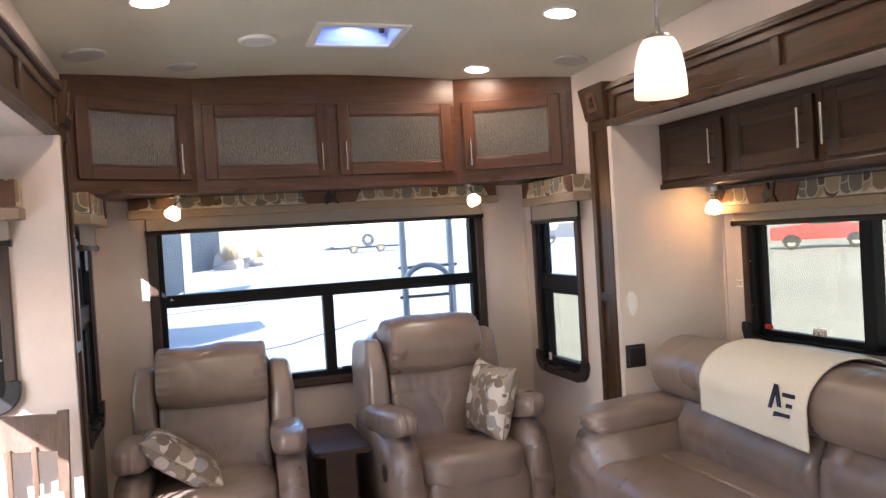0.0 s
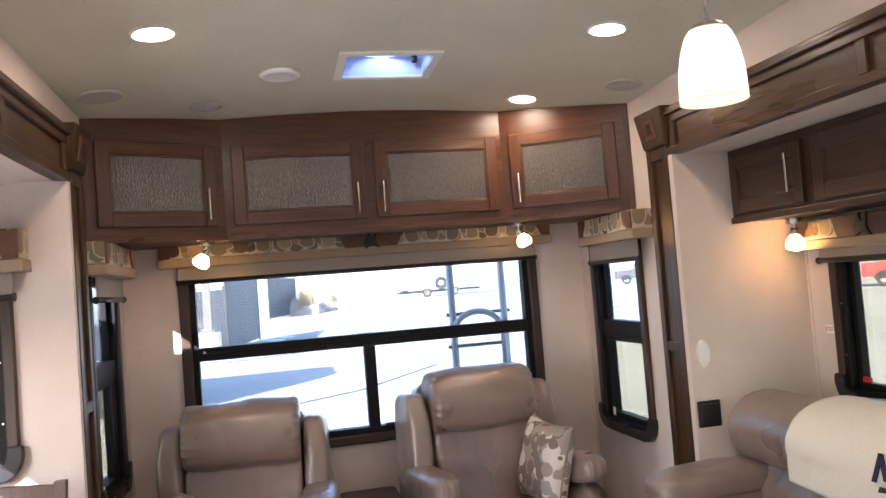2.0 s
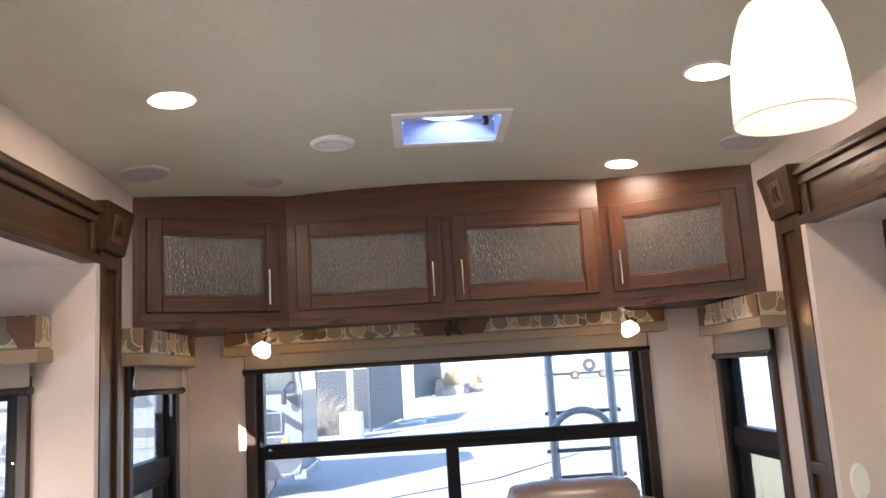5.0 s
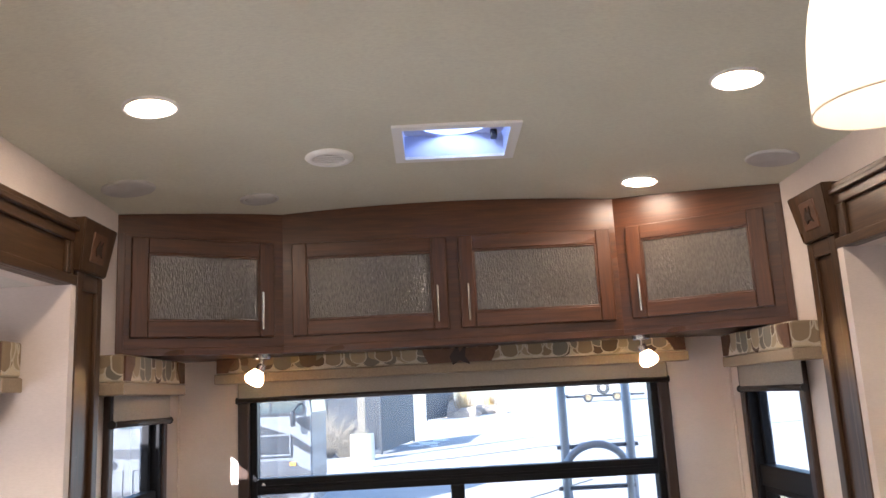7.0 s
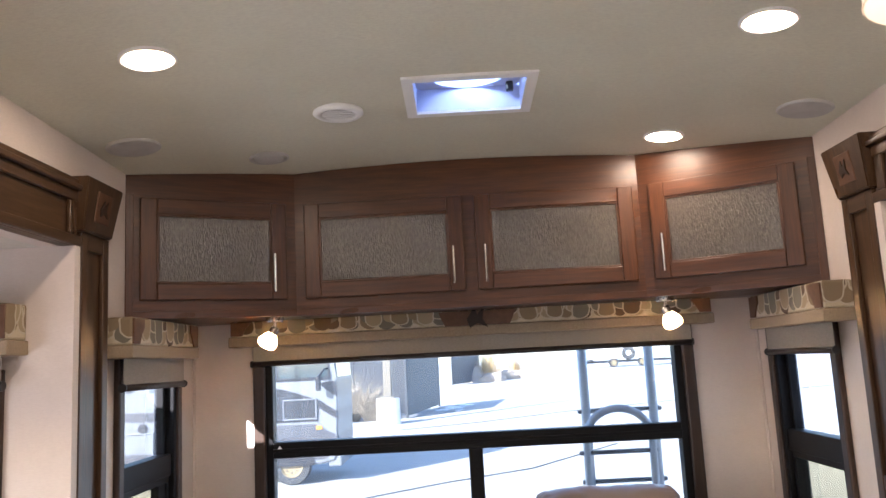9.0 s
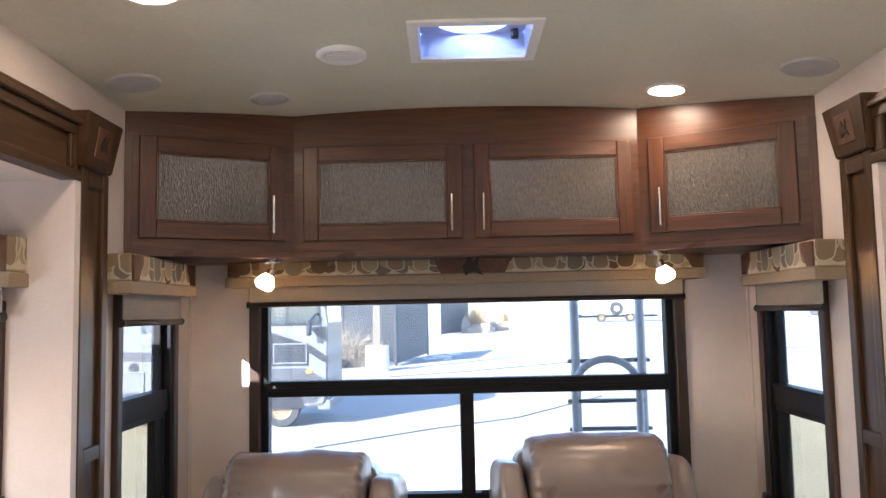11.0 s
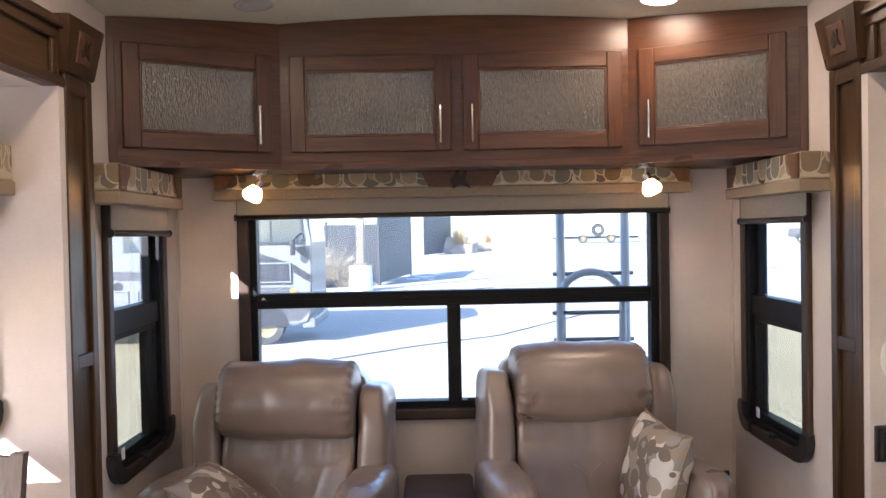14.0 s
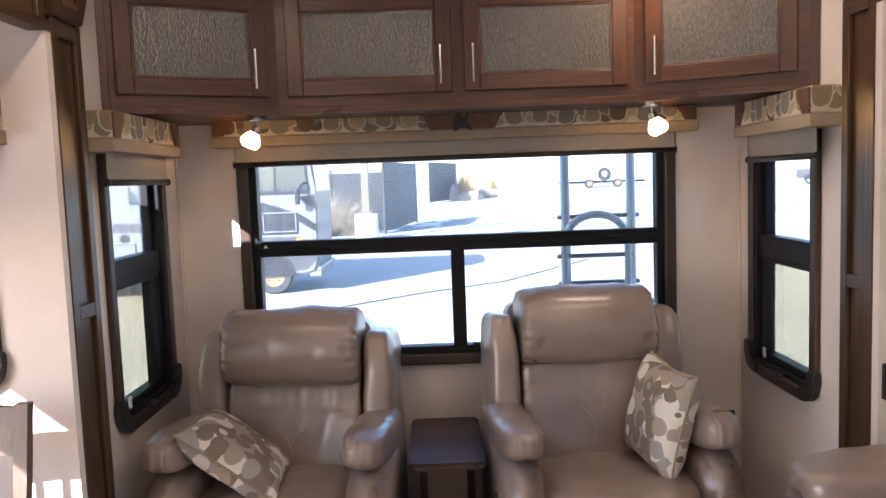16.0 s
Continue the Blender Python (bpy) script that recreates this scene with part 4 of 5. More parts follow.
def build_ceiling_things():
    # the last six, out of view, are added for room light
    for x, y, lit in ((-0.011, 2.909, True), (1.483, 2.904, True), (1.454, 3.76, True), (0.075, 3.76, False), (-0.011, 1.75, True), (1.483, 1.75, True), (-0.011, 0.5, True), (1.483, 0.5, True), (-0.011, -0.7, True), (1.483, -0.7, True)):
        downlight(x, y, lit)
    for x, y in ((-0.28, 3.467), (1.808, 3.461)):
        s = thing("ceiling_speaker", "round white ceiling speaker grille", "speaker", "ceiling speakers", Matrix.Translation((x, y, ceil_z(x, y))) @ Matrix.Rotation(math.atan(0.11 * (x - MID)), 4, "Y"))
        part("bezel", lathe([(0.082, 0.004), (0.083, -0.003), (0.078, -0.007), (0.066, -0.006)], 36), GRILLE, s, smooth=True)
        part("grille", lathe([(0.0, -0.008), (0.05, -0.0075), (0.067, -0.0055)], 36), GRILLE, s, smooth=True)
    x, y = 0.374, 3.403
    v = thing("ceiling_vent", "round white ceiling air vent with slats", "air vent", "", Matrix.Translation((x, y, ceil_z(x, y))))
    part("bezel", lathe([(0.076, 0.003), (0.077, -0.006), (0.068, -0.013), (0.050, -0.010), (0.049, -0.002)], 40), FIXTURE, v, smooth=True)
    # flat black disc imitating the dark duct between slats; the ceiling is closed here
    part("shade_disc", lathe([(0.0, -0.003), (0.051, -0.003)], 32), BLACK_PLASTIC, v)
    for k in range(5):
        yy = -0.036 + 0.018 * k
        w = math.sqrt(0.05 ** 2 - yy ** 2)
        bm = boxed(-w, w, yy - 0.006, yy + 0.006, -0.002, 0.001)
        bmesh.ops.transform(bm, matrix=Matrix.Translation((0, 0, -0.008)) @ Matrix.Rotation(radians(15), 4, "Z"), verts=bm.verts)
        part("slat", bm, FIXTURE, v)
    # roof vent with a clear dome
    cx, cy, w, d = 0.773, 3.3375, 0.165, 0.129
    z = ceil_z(cx, cy)
    k = thing("roof_vent", "white framed roof vent with bluish plastic lining and clear dome", "skylight", "", Matrix.Translation((cx, cy, z)) @ Matrix.Rotation(math.atan(-0.035), 4, "X"))
    bm = slab([-0.192, -w + 0.004, w - 0.004, 0.192], [-0.155, -d + 0.004, d - 0.004, 0.155], [(-w + 0.004, w - 0.004, -d + 0.004, d - 0.004)], lambda u, vv, s: (u, vv, -0.009 + 0.009 * s))
    part("frame", bm, FIXTURE, k)
    bm = slab([-w - 0.004, -w + 0.004, w - 0.004, w + 0.004], [-d - 0.004, -d + 0.004, d - 0.004, d + 0.004], [(-w + 0.004, w - 0.004, -d + 0.004, d - 0.004)], lambda u, vv, s: (u, vv, -0.006 + 0.15 * s))
    part("lining", bm, SHAFT, k)
    n = 36
    bm = bmesh.new()
    inner = [bm.verts.new((0.123 * math.cos(2 * math.pi * j / n), 0.123 * math.sin(2 * math.pi * j / n), 0.070)) for j in range(n)]
    outer = []
    for j in range(n):
        a = 2 * math.pi * j / n
        c, s = math.cos(a), math.sin(a)
        q = min(w / max(abs(c), 1e-6), d / max(abs(s), 1e-6))
        outer.append(bm.verts.new((q * c, q * s, 0.072)))
    for j in range(n):
        bm.faces.new((inner[j], inner[(j + 1) % n], outer[(j + 1) % n], outer[j]))
    part("fan_shroud", bm, SHAFT, k)
    dome = part("dome", dome_sheet(w, d), DOME, k)
    part("crank_knob", boxed(0.118, 0.140, 0.085, 0.105, 0.040, 0.070, 0.004), BLACK_PLASTIC, k)
    pendant()
    spot(0.02, 4.03, 1.779, 30, 0)
    spot(1.475, 4.03, 1.779, -24, 0)
    spot(2.30, 3.11, 1.656, 4, 0)


build_shell()
build_windows()
build_valances()
fascia("left")
fascia("right")
build_rear_cabinets()
build_sofa_cabinets()
build_ceiling_things()

# ---- seating ----
def turned(x=0, y=0, z=0, rx=0, ry=0, rz=0):
    return pose(x, y, z, rx, ry, rz)


def stitch(parent, points):
    return part("seam", tube(points, 0.0016, 6), SEAM, parent, "pale stitched seam")


def back_folds(seed):
    """Upright slack folds under the head cushion, one sewn crease across, drawn-in leather at the forked seam."""
    def fold(u, a, b):
        if a > 0:
            return 0.0
        top = max(0.0, min(1.0, (b - 0.06) / 0.09))
        slack = 0.010 * top * noise.noise(Vector((u * 34 + seed * 3, b * 5, seed)))
        line = -0.007 * math.exp(-((b - 0.085 - 0.02 * abs(u)) / 0.007) ** 2) * min(1.0, max(0.0, (abs(u) - 0.06) / 0.08))
        fork = abs(abs(u) - max(0.0, (b + 0.035) * 0.55))
        draw = -0.006 * math.exp(-(fork / 0.008) ** 2) * (1 if -0.08 < b < 0.05 else 0.0)
        near = 0.004 * math.exp(-((u * u + b * b) / 0.006)) * noise.noise(Vector((u * 60, b * 20, seed)))
        return slack + line + draw + near
    return fold


def recliner(x, y, label, turn=0.0, drop=0.0):
    """A leather recliner facing -y; its back stands at y = 0."""
    c = thing("recliner", label, "recliner chair", "recliners by the rear window", pose(x, y, FLOOR, 0, 0, turn))
    part("base", boxed(-0.30, 0.30, -0.80, -0.08, 0.05, 0.36, 0.03, 3), LEATHER, c)
    for k, sx in enumerate((-1, 1)):
        xa, xb = sorted((sx * 0.262, sx * 0.383))
        bm = prism([(-0.14, 0.03), (-0.80, 0.03), (-0.825, 0.10), (-0.83, 0.30), (-0.815, 0.45), (-0.775, 0.53), (-0.70, 0.56), (-0.14, 0.60)], xa, xb, Matrix(((0, 0, 1, 0), (1, 0, 0, 0), (0, 1, 0, 0), (0, 0, 0, 1))), 0.022)
        arm = part("arm", bm, LEATHER, c, smooth=True)
        pad = cushion((0.58, 0.155, 0.128), 3.5, turned(sx * 0.320, -0.525, 0.605, 0, 0, 90) @ turned(0, 0, 0, 0, 6, 0), 40, 0.003, 3 * k + x, 0.0, None, 0.003)
        part("arm_pad", pad, LEATHER, arm, smooth=True)
        stitch(arm, [(sx * 0.326 + q * 0.055, -0.822, 0.46 - 0.03 * abs(q)) for q in (-1, -0.5, 0, 0.5, 1)])
        wing = cushion((0.115, 0.33, 0.60), 5.0, turned(sx * 0.308, -0.215, 0.655 - drop, -9, 0, 0), 14, 0.007, 5 + k + x)
        part("wing", wing, LEATHER, c, smooth=True)
        if sx < 0:
            part("lever_plate", prism([(0.022 * math.cos(a), 0.040 * math.sin(a)) for a in [k2 * math.pi / 10 for k2 in range(20)]], 0.0, 0.008, Matrix.Translation((-0.394, -0.66, 0.40)) @ Matrix(((0, 0, -1, 0), (1, 0, 0, 0), (0, 1, 0, 0), (0, 0, 0, 1)))), BLACK_PLASTIC, arm)
    part("back_shell", cushion((0.56, 0.20, 0.66), 7.0, turned(0, -0.115, 0.66 - drop, -9, 0, 0), 12, 0.003, x), LEATHER, c, smooth=True)
    low = part("back_cushion", bolster(0.49, [(-0.092, -0.20), (-0.105, -0.05), (-0.098, 0.10), (-0.080, 0.19), (0.0, 0.225), (0.09, 0.19), (0.10, 0.0), (0.09, -0.19), (0.0, -0.22)], turned(0, -0.29, 0.60 - drop, -12, 0, 0), "x", 7 + x, 0.013, 0.006, 0.03, 0.036, fold=back_folds(x)), LEATHER, c, smooth=True)
    head = part("head_cushion", bolster(0.495, [(-0.105, -0.105), (-0.133, -0.02), (-0.118, 0.075), (-0.05, 0.130), (0.05, 0.135), (0.115, 0.10), (0.12, 0.0), (0.10, -0.11), (0.0, -0.138), (-0.06, -0.132)], turned(0, -0.283, 0.912 - drop, -10, 0, 0), "x", 11 + x, 0.017, 0.006, 0.034, 0.034, crown=0.010), LEATHER, c, smooth=True)
    for sx in (-1, 1):
        stitch(low, [(0.0, -0.4185, 0.565 - drop), (sx * 0.006, -0.4165, 0.59 - drop), (sx * 0.022, -0.4125, 0.615 - drop), (sx * 0.05, -0.409, 0.635 - drop)])
    stitch(low, [(0.0, -0.426, 0.50 - drop), (0.0, -0.4185, 0.565 - drop)])
    part("seat_cushion", cushion((0.515, 0.60, 0.18), 5.0, turned(0, -0.575, 0.385, -4, 0, 0), 22, 0.006, 15 + x, 0.006), LEATHER, c, smooth=True)
    for sx in (-1, 1):
        stitch(c, [(0.0, -0.874, 0.43), (sx * 0.012, -0.855, 0.452), (sx * 0.05, -0.80, 0.468)])
    part("footrest", cushion((0.505, 0.14, 0.34), 5.0, turned(0, -0.80, 0.23), 14, 0.004, 19 + x, 0.004), LEATHER, c, smooth=True)
    for px in (-0.26, 0.26):
        for py in (-0.76, -0.14):
            part("foot", cylinder((px, py, 0.0), (px, py, 0.06), 0.02, 0.025, 12), BLACK_PLASTIC, c)
    return c


def pillow(m, size, label, seed):
    p = thing("throw_pillow", label, "pillow", "camouflage throw pillows", m)
    n = 26
    bm = bmesh.new()

    def edge(u, v):
        pinch = 1 - 0.11 * (1 - u * u) * abs(v) ** 3, 1 - 0.11 * (1 - v * v) * abs(u) ** 3
        return u * pinch[1] * size / 2, v * pinch[0] * size / 2

    grids = []
    for s in (1, -1):
        grid = []
        for i in range(n + 1):
            row = []
            for j in range(n + 1):
                u, v = 2 * i / n - 1, 2 * j / n - 1
                x, y = edge(u, v)
                h = 0.068 * (max(0, (1 - u ** 4)) * max(0, (1 - v ** 4))) ** 0.55
                h += 0.005 * noise.noise(Vector((u * 2.5 + seed, v * 2.5, s))) * (1 - max(abs(u), abs(v)) ** 6)
                row.append(bm.verts.new((x, y, s * h)))
            grid.append(row)
        for i in range(n):
            for j in range(n):
                q = (grid[i][j], grid[i + 1][j], grid[i + 1][j + 1], grid[i][j + 1])
                bm.faces.new(q if s > 0 else q[::-1])
        grids.append(grid)
    bmesh.ops.remove_doubles(bm, verts=bm.verts, dist=1e-4)
    part("cover", bm, CAMO_PILLOW, p, smooth=True)
    loop = [(t, -1) for t in np.linspace(-1, 1, 14)][:-1] + [(1, t) for t in np.linspace(-1, 1, 14)][:-1] + [(-t, 1) for t in np.linspace(-1, 1, 14)][:-1] + [(-1, -t) for t in np.linspace(-1, 1, 14)][:-1]
    part("piping", tube([(*edge(float(u), float(v)), 0.0) for u, v in loop], 0.0035, 6, True), VALANCE_BAND, p, smooth=True)
    return p


def sofa():
    s = thing("sofa", "taupe leather two-seat sofa with padded arms in the slide-out", "sofa", "", pose(0, 0, FLOOR))
    part("base", boxed(1.64, 2.40, 0.95, 3.20, 0.04, 0.34, 0.03, 3), LEATHER, s)
    swap = Matrix(((1, 0, 0, 0), (0, 0, -1, 0), (0, 1, 0, 0), (0, 0, 0, 1)))
    for y in (3.02, 0.80):
        bm = prism([(1.66, 0.03), (1.605, 0.06), (1.578, 0.20), (1.575, 0.42), (1.59, 0.53), (1.63, 0.60), (1.72, 0.625), (2.20, 0.64), (2.20, 0.03)], -0.225, 0.0, swap, 0.025)
        bmesh.ops.transform(bm, matrix=Matrix.Translation((0, y, 0)), verts=bm.verts)
        arm = part("arm", bm, LEATHER, s, smooth=True)
        part("arm_pad", cushion((0.58, 0.225, 0.115), 3.6, turned(1.885, y + 0.112, 0.645, 0, -2, 0), 18, 0.004, 31 + y, 0.005), LEATHER, arm, smooth=True)
    part("back_shell", cushion((0.22, 2.2, 0.74), 8.0, turned(2.33, 2.03, 0.56), 12, 0.003, 2), LEATHER, s, smooth=True)

    def slack(u, a, b):
        if a > 2.12:
            return 0.0
        near_roll = max(0.0, min(1.0, (b - 0.52) / 0.14))
        run = 0.012 * near_roll * noise.noise(Vector((u * 22 + b * 16, b * 7, 4.0)))
        seam = -0.006 * math.exp(-((b - 0.545 - 0.03 * math.sin(u * 3)) / 0.008) ** 2) * (1 if abs(u) < 0.40 else 0)
        return run + seam

    for k, (y0, y1) in enumerate(((2.27, 3.175), (1.34, 2.265))):
        ym, yl = (y0 + y1) / 2, y1 - y0
        seat_hi = y1 if k else 3.02
        sm, sl = (y0 + seat_hi) / 2, seat_hi - y0
        seat = part("seat_cushion", bolster(sl - 0.004, [(1.575, 0.30), (1.555, 0.38), (1.572, 0.455), (1.64, 0.488), (1.76, 0.493), (1.85, 0.489), (1.872, 0.47), (1.872, 0.31), (1.76, 0.295), (1.64, 0.29)], Matrix.Translation((0, sm, 0)), "y", 40 + k, 0.003, 0.004, 0.02, 0.06), LEATHER, s, smooth=True)
        part("seat_panel", bolster(sl - 0.004, [(1.876, 0.31), (1.876, 0.47), (1.90, 0.489), (2.0, 0.492), (2.10, 0.486), (2.16, 0.46), (2.16, 0.31), (2.0, 0.295)], Matrix.Translation((0, sm, 0)), "y", 44 + k, 0.003, 0.004, 0.02, 0.06), LEATHER, s, smooth=True)
        stitch(seat, [(1.874 + 0.004 * (-1) ** j, sm - 0.24 + 0.48 * j / 60, 0.479) for j in range(61)])
        part("back_cushion", bolster(yl - 0.006, [(2.03, 0.42), (1.992, 0.50), (1.985, 0.58), (2.01, 0.66), (2.06, 0.715), (2.16, 0.73), (2.29, 0.70), (2.30, 0.50), (2.26, 0.36), (2.12, 0.36)], Matrix.Translation((0, ym, 0)), "y", 50 + k, 0.006, 0.006, 0.03, 0.07, 90, 90, fold=slack), LEATHER, s, smooth=True)
        part("head_roll", bolster(yl - 0.004, [(2.02, 0.705), (1.965, 0.765), (1.955, 0.84), (1.995, 0.912), (2.08, 0.948), (2.18, 0.946), (2.27, 0.90), (2.31, 0.80), (2.25, 0.71), (2.12, 0.69)], Matrix.Translation((0, ym, 0)), "y", 60 + k, 0.005, 0.004, 0.026, 0.03, 90, 80), LEATHER, s, smooth=True)
    for px in (1.70, 2.34):
        for py in (1.05, 3.10):
            part("foot", cylinder((px, py, 0.0), (px, py, 0.05), 0.02, 0.025, 12), BLACK_PLASTIC, s)


def blanket():
    """A fleece throw laid over the sofa's head rolls."""
    b = thing("throw_blanket", "cream fleece throw with navy mark draped over the sofa back", "blanket", "", pose(0, 0, FLOOR))
    cx, cz, rx, rz = 2.135, 0.82, 0.188, 0.138
    nu, nv = 44, 46
    bm = bmesh.new()
    grid = []
    for i in range(nu + 1):
        u = i / nu
        row = []
        for j in range(nv + 1):
            v = j / nv
            y = 2.76 - 0.56 * u + 0.03 * v
            drop = v * (0.50 + 0.03 * u)
            # from behind the roll, over the top, down its front, then hanging
            a = -0.75 + drop / 0.165
            if a < 1.75:
                x = cx - (rx + 0.006) * math.sin(a)
                z = cz + (rz + 0.006) * math.cos(a)
                n = Vector((-math.sin(a), 0, math.cos(a)))
            else:
                over = (a - 1.75) * 0.165
                x = cx - (rx + 0.006) * math.sin(1.75) + 0.06 * over
                z = cz + (rz + 0.006) * math.cos(1.75) - over
                n = Vector((-1, 0, 0))
            rip = 0.006 * noise.noise(Vector((y * 6, v * 3, 3))) + 0.003 * noise.noise(Vector((y * 17, v * 8, 5))) + 0.004
            p = Vector((x, y, z)) + n * rip
            row.append(bm.verts.new(p))
        grid.append(row)
    for i in range(nu):
        for j in range(nv):
            bm.faces.new((grid[i][j], grid[i + 1][j], grid[i + 1][j + 1], grid[i][j + 1]))
    bmesh.ops.recalc_face_normals(bm, faces=bm.faces)
    bmesh.ops.solidify(bm, geom=bm.faces[:], thickness=-0.006)
    part("cloth", bm, FLEECE, b, smooth=True)
    # a plain navy mark: two slanted strokes, bars and a pale wedge between
    base_m = Matrix.Translation((cx - rx - 0.022, 2.335, 0.800)) @ Matrix.Rotation(radians(-90), 4, "Z") @ Matrix.Rotation(radians(90 - 6), 4, "X")
    strokes = [
        [(-0.055, 0.0), (-0.040, 0.0), (-0.012, 0.085), (-0.028, 0.085)],
        [(-0.030, 0.085), (-0.012, 0.085), (0.006, 0.01), (-0.010, 0.01)],
        [(0.014, -0.02), (0.046, -0.02), (0.046, -0.008), (0.014, -0.008)],
        [(0.012, 0.048), (0.066, 0.048), (0.066, 0.062), (0.012, 0.062)],
        [(0.030, 0.014), (0.055, 0.014), (0.055, 0.027), (0.030, 0.027)],
        [(-0.030, -0.025), (0.012, -0.020), (0.008, -0.008), (-0.024, -0.008)],
    ]
    for pts in strokes:
        part("stitched_mark", prism(pts, 0.0, 0.004, base_m), NAVY, b)


def side_table():
    t = thing("side_table", "dark brown wooden side table with rounded top between the recliners", "side table", "", pose(0.672, 3.98, FLOOR))
    pts = []
    for cx, cy, a0 in ((0.105, -0.23, -90), (0.105, 0.23, 0), (-0.105, 0.23, 90), (-0.105, -0.23, 180)):
        pts += [(cx + 0.03 * math.cos(radians(a0 + q)), cy + 0.03 * math.sin(radians(a0 + q))) for q in (0, 30, 60, 90)]
    part("tabletop", prism(pts, 0.475, 0.50, None, 0.005), TABLE_WOOD, t)
    part("pedestal", boxed(-0.072, 0.072, -0.17, 0.17, 0.035, 0.475, 0.003), TABLE_WOOD, t)
    part("foot_board", boxed(-0.125, 0.125, -0.22, 0.22, 0.0, 0.035, 0.004), TABLE_WOOD, t)
    part("back_panel", boxed(-0.11, 0.11, 0.17, 0.19, 0.035, 0.475, 0.003), TABLE_WOOD, t)


def dinette():
    c = thing("dinette_chair", "brown wooden dinette chair with slatted back", "chair", "", pose(-0.575, 3.0, FLOOR))
    for sx in (-1, 1):
        pts = [(sx * 0.195, 0.03, 0.0), (sx * 0.195, 0.0, 0.45), (sx * 0.197, 0.0, 0.70), (sx * 0.203, 0.035, 0.955)]
        bm = bmesh.new()
        rings = [[bm.verts.new((x + dx * 0.017, y + dy * 0.014, z)) for dx, dy in ((-1, -1), (1, -1), (1, 1), (-1, 1))] for x, y, z in pts]
        for a, b in zip(rings, rings[1:]):
            for k in range(4):
                bm.faces.new((a[k], a[(k + 1) % 4], b[(k + 1) % 4], b[k]))
        bm.faces.new(rings[0][::-1])
        bm.faces.new(rings[-1])
        bmesh.ops.recalc_face_normals(bm, faces=bm.faces)
        part("back_post", bm, CHAIR_WOOD, c)
        part("front_leg", boxed(sx * 0.19 - 0.018, sx * 0.19 + 0.018, -0.40, -0.364, 0.0, 0.43, 0.003), CHAIR_WOOD, c)
    bm = bmesh.new()
    n = 8
    sec = [[bm.verts.new((-0.184 + 0.368 * k / n, y, z - 0.012 * (2 * k / n - 1) ** 2)) for y, z in ((0.010, 0.84), (0.033, 0.955), (0.050, 0.955), (0.028, 0.84))] for k in range(n + 1)]
    for a, b in zip(sec, sec[1:]):
        for k in range(4):
            bm.faces.new((a[k], a[(k + 1) % 4], b[(k + 1) % 4], b[k]))
    bm.faces.new(sec[0][::-1])
    bm.faces.new(sec[-1])
    bmesh.ops.recalc_face_normals(bm, faces=bm.faces)
    part("top_rail", bm, CHAIR_WOOD, c)
    part("lower_rail", boxed(-0.18, 0.18, -0.01, 0.012, 0.52, 0.56, 0.003), CHAIR_WOOD, c)
    for k in range(4):
        x = -0.114 + 0.076 * k
        part("slat", boxed(x - 0.009, x + 0.009, 0.002, 0.016, 0.555, 0.85, 0.002), CHAIR_WOOD, c)
    part("seat", boxed(-0.215, 0.215, -0.42, 0.015, 0.43, 0.465, 0.012, 3), CHAIR_WOOD, c)
    t = thing("dinette_table", "dark brown wooden dinette table with rounded edge", "table", "", pose(-0.64, 2.36, FLOOR))
    part("tabletop", boxed(-0.33, 0.31, -0.45, 0.47, 0.675, 0.705, 0.01, 3), TABLE_WOOD, t)
    for px in (-0.24, 0.22):
        part("leg", boxed(px - 0.03, px + 0.03, -0.05, 0.05, 0.03, 0.675, 0.004), TABLE_WOOD, t)
        part("foot_rail", boxed(px - 0.035, px + 0.035, -0.30, 0.30, 0.0, 0.03, 0.004), TABLE_WOOD, t)
    b = thing("brochure", "folded glossy brochures standing on the dinette table", "brochure", "", pose(-0.37, 2.76, FLOOR + 0.705, 0, 0, 25))
    for k in range(3):
        bm = boxed(-0.03, 0.03, -0.001, 0.001, 0.0, 0.05)
        bmesh.ops.transform(bm, matrix=turned(0.0, 0.008 * k, 0.0, -12 - 8 * k), verts=bm.verts)
        part("leaf", bm, (PAPER, NAVY, PAPER)[k], b)


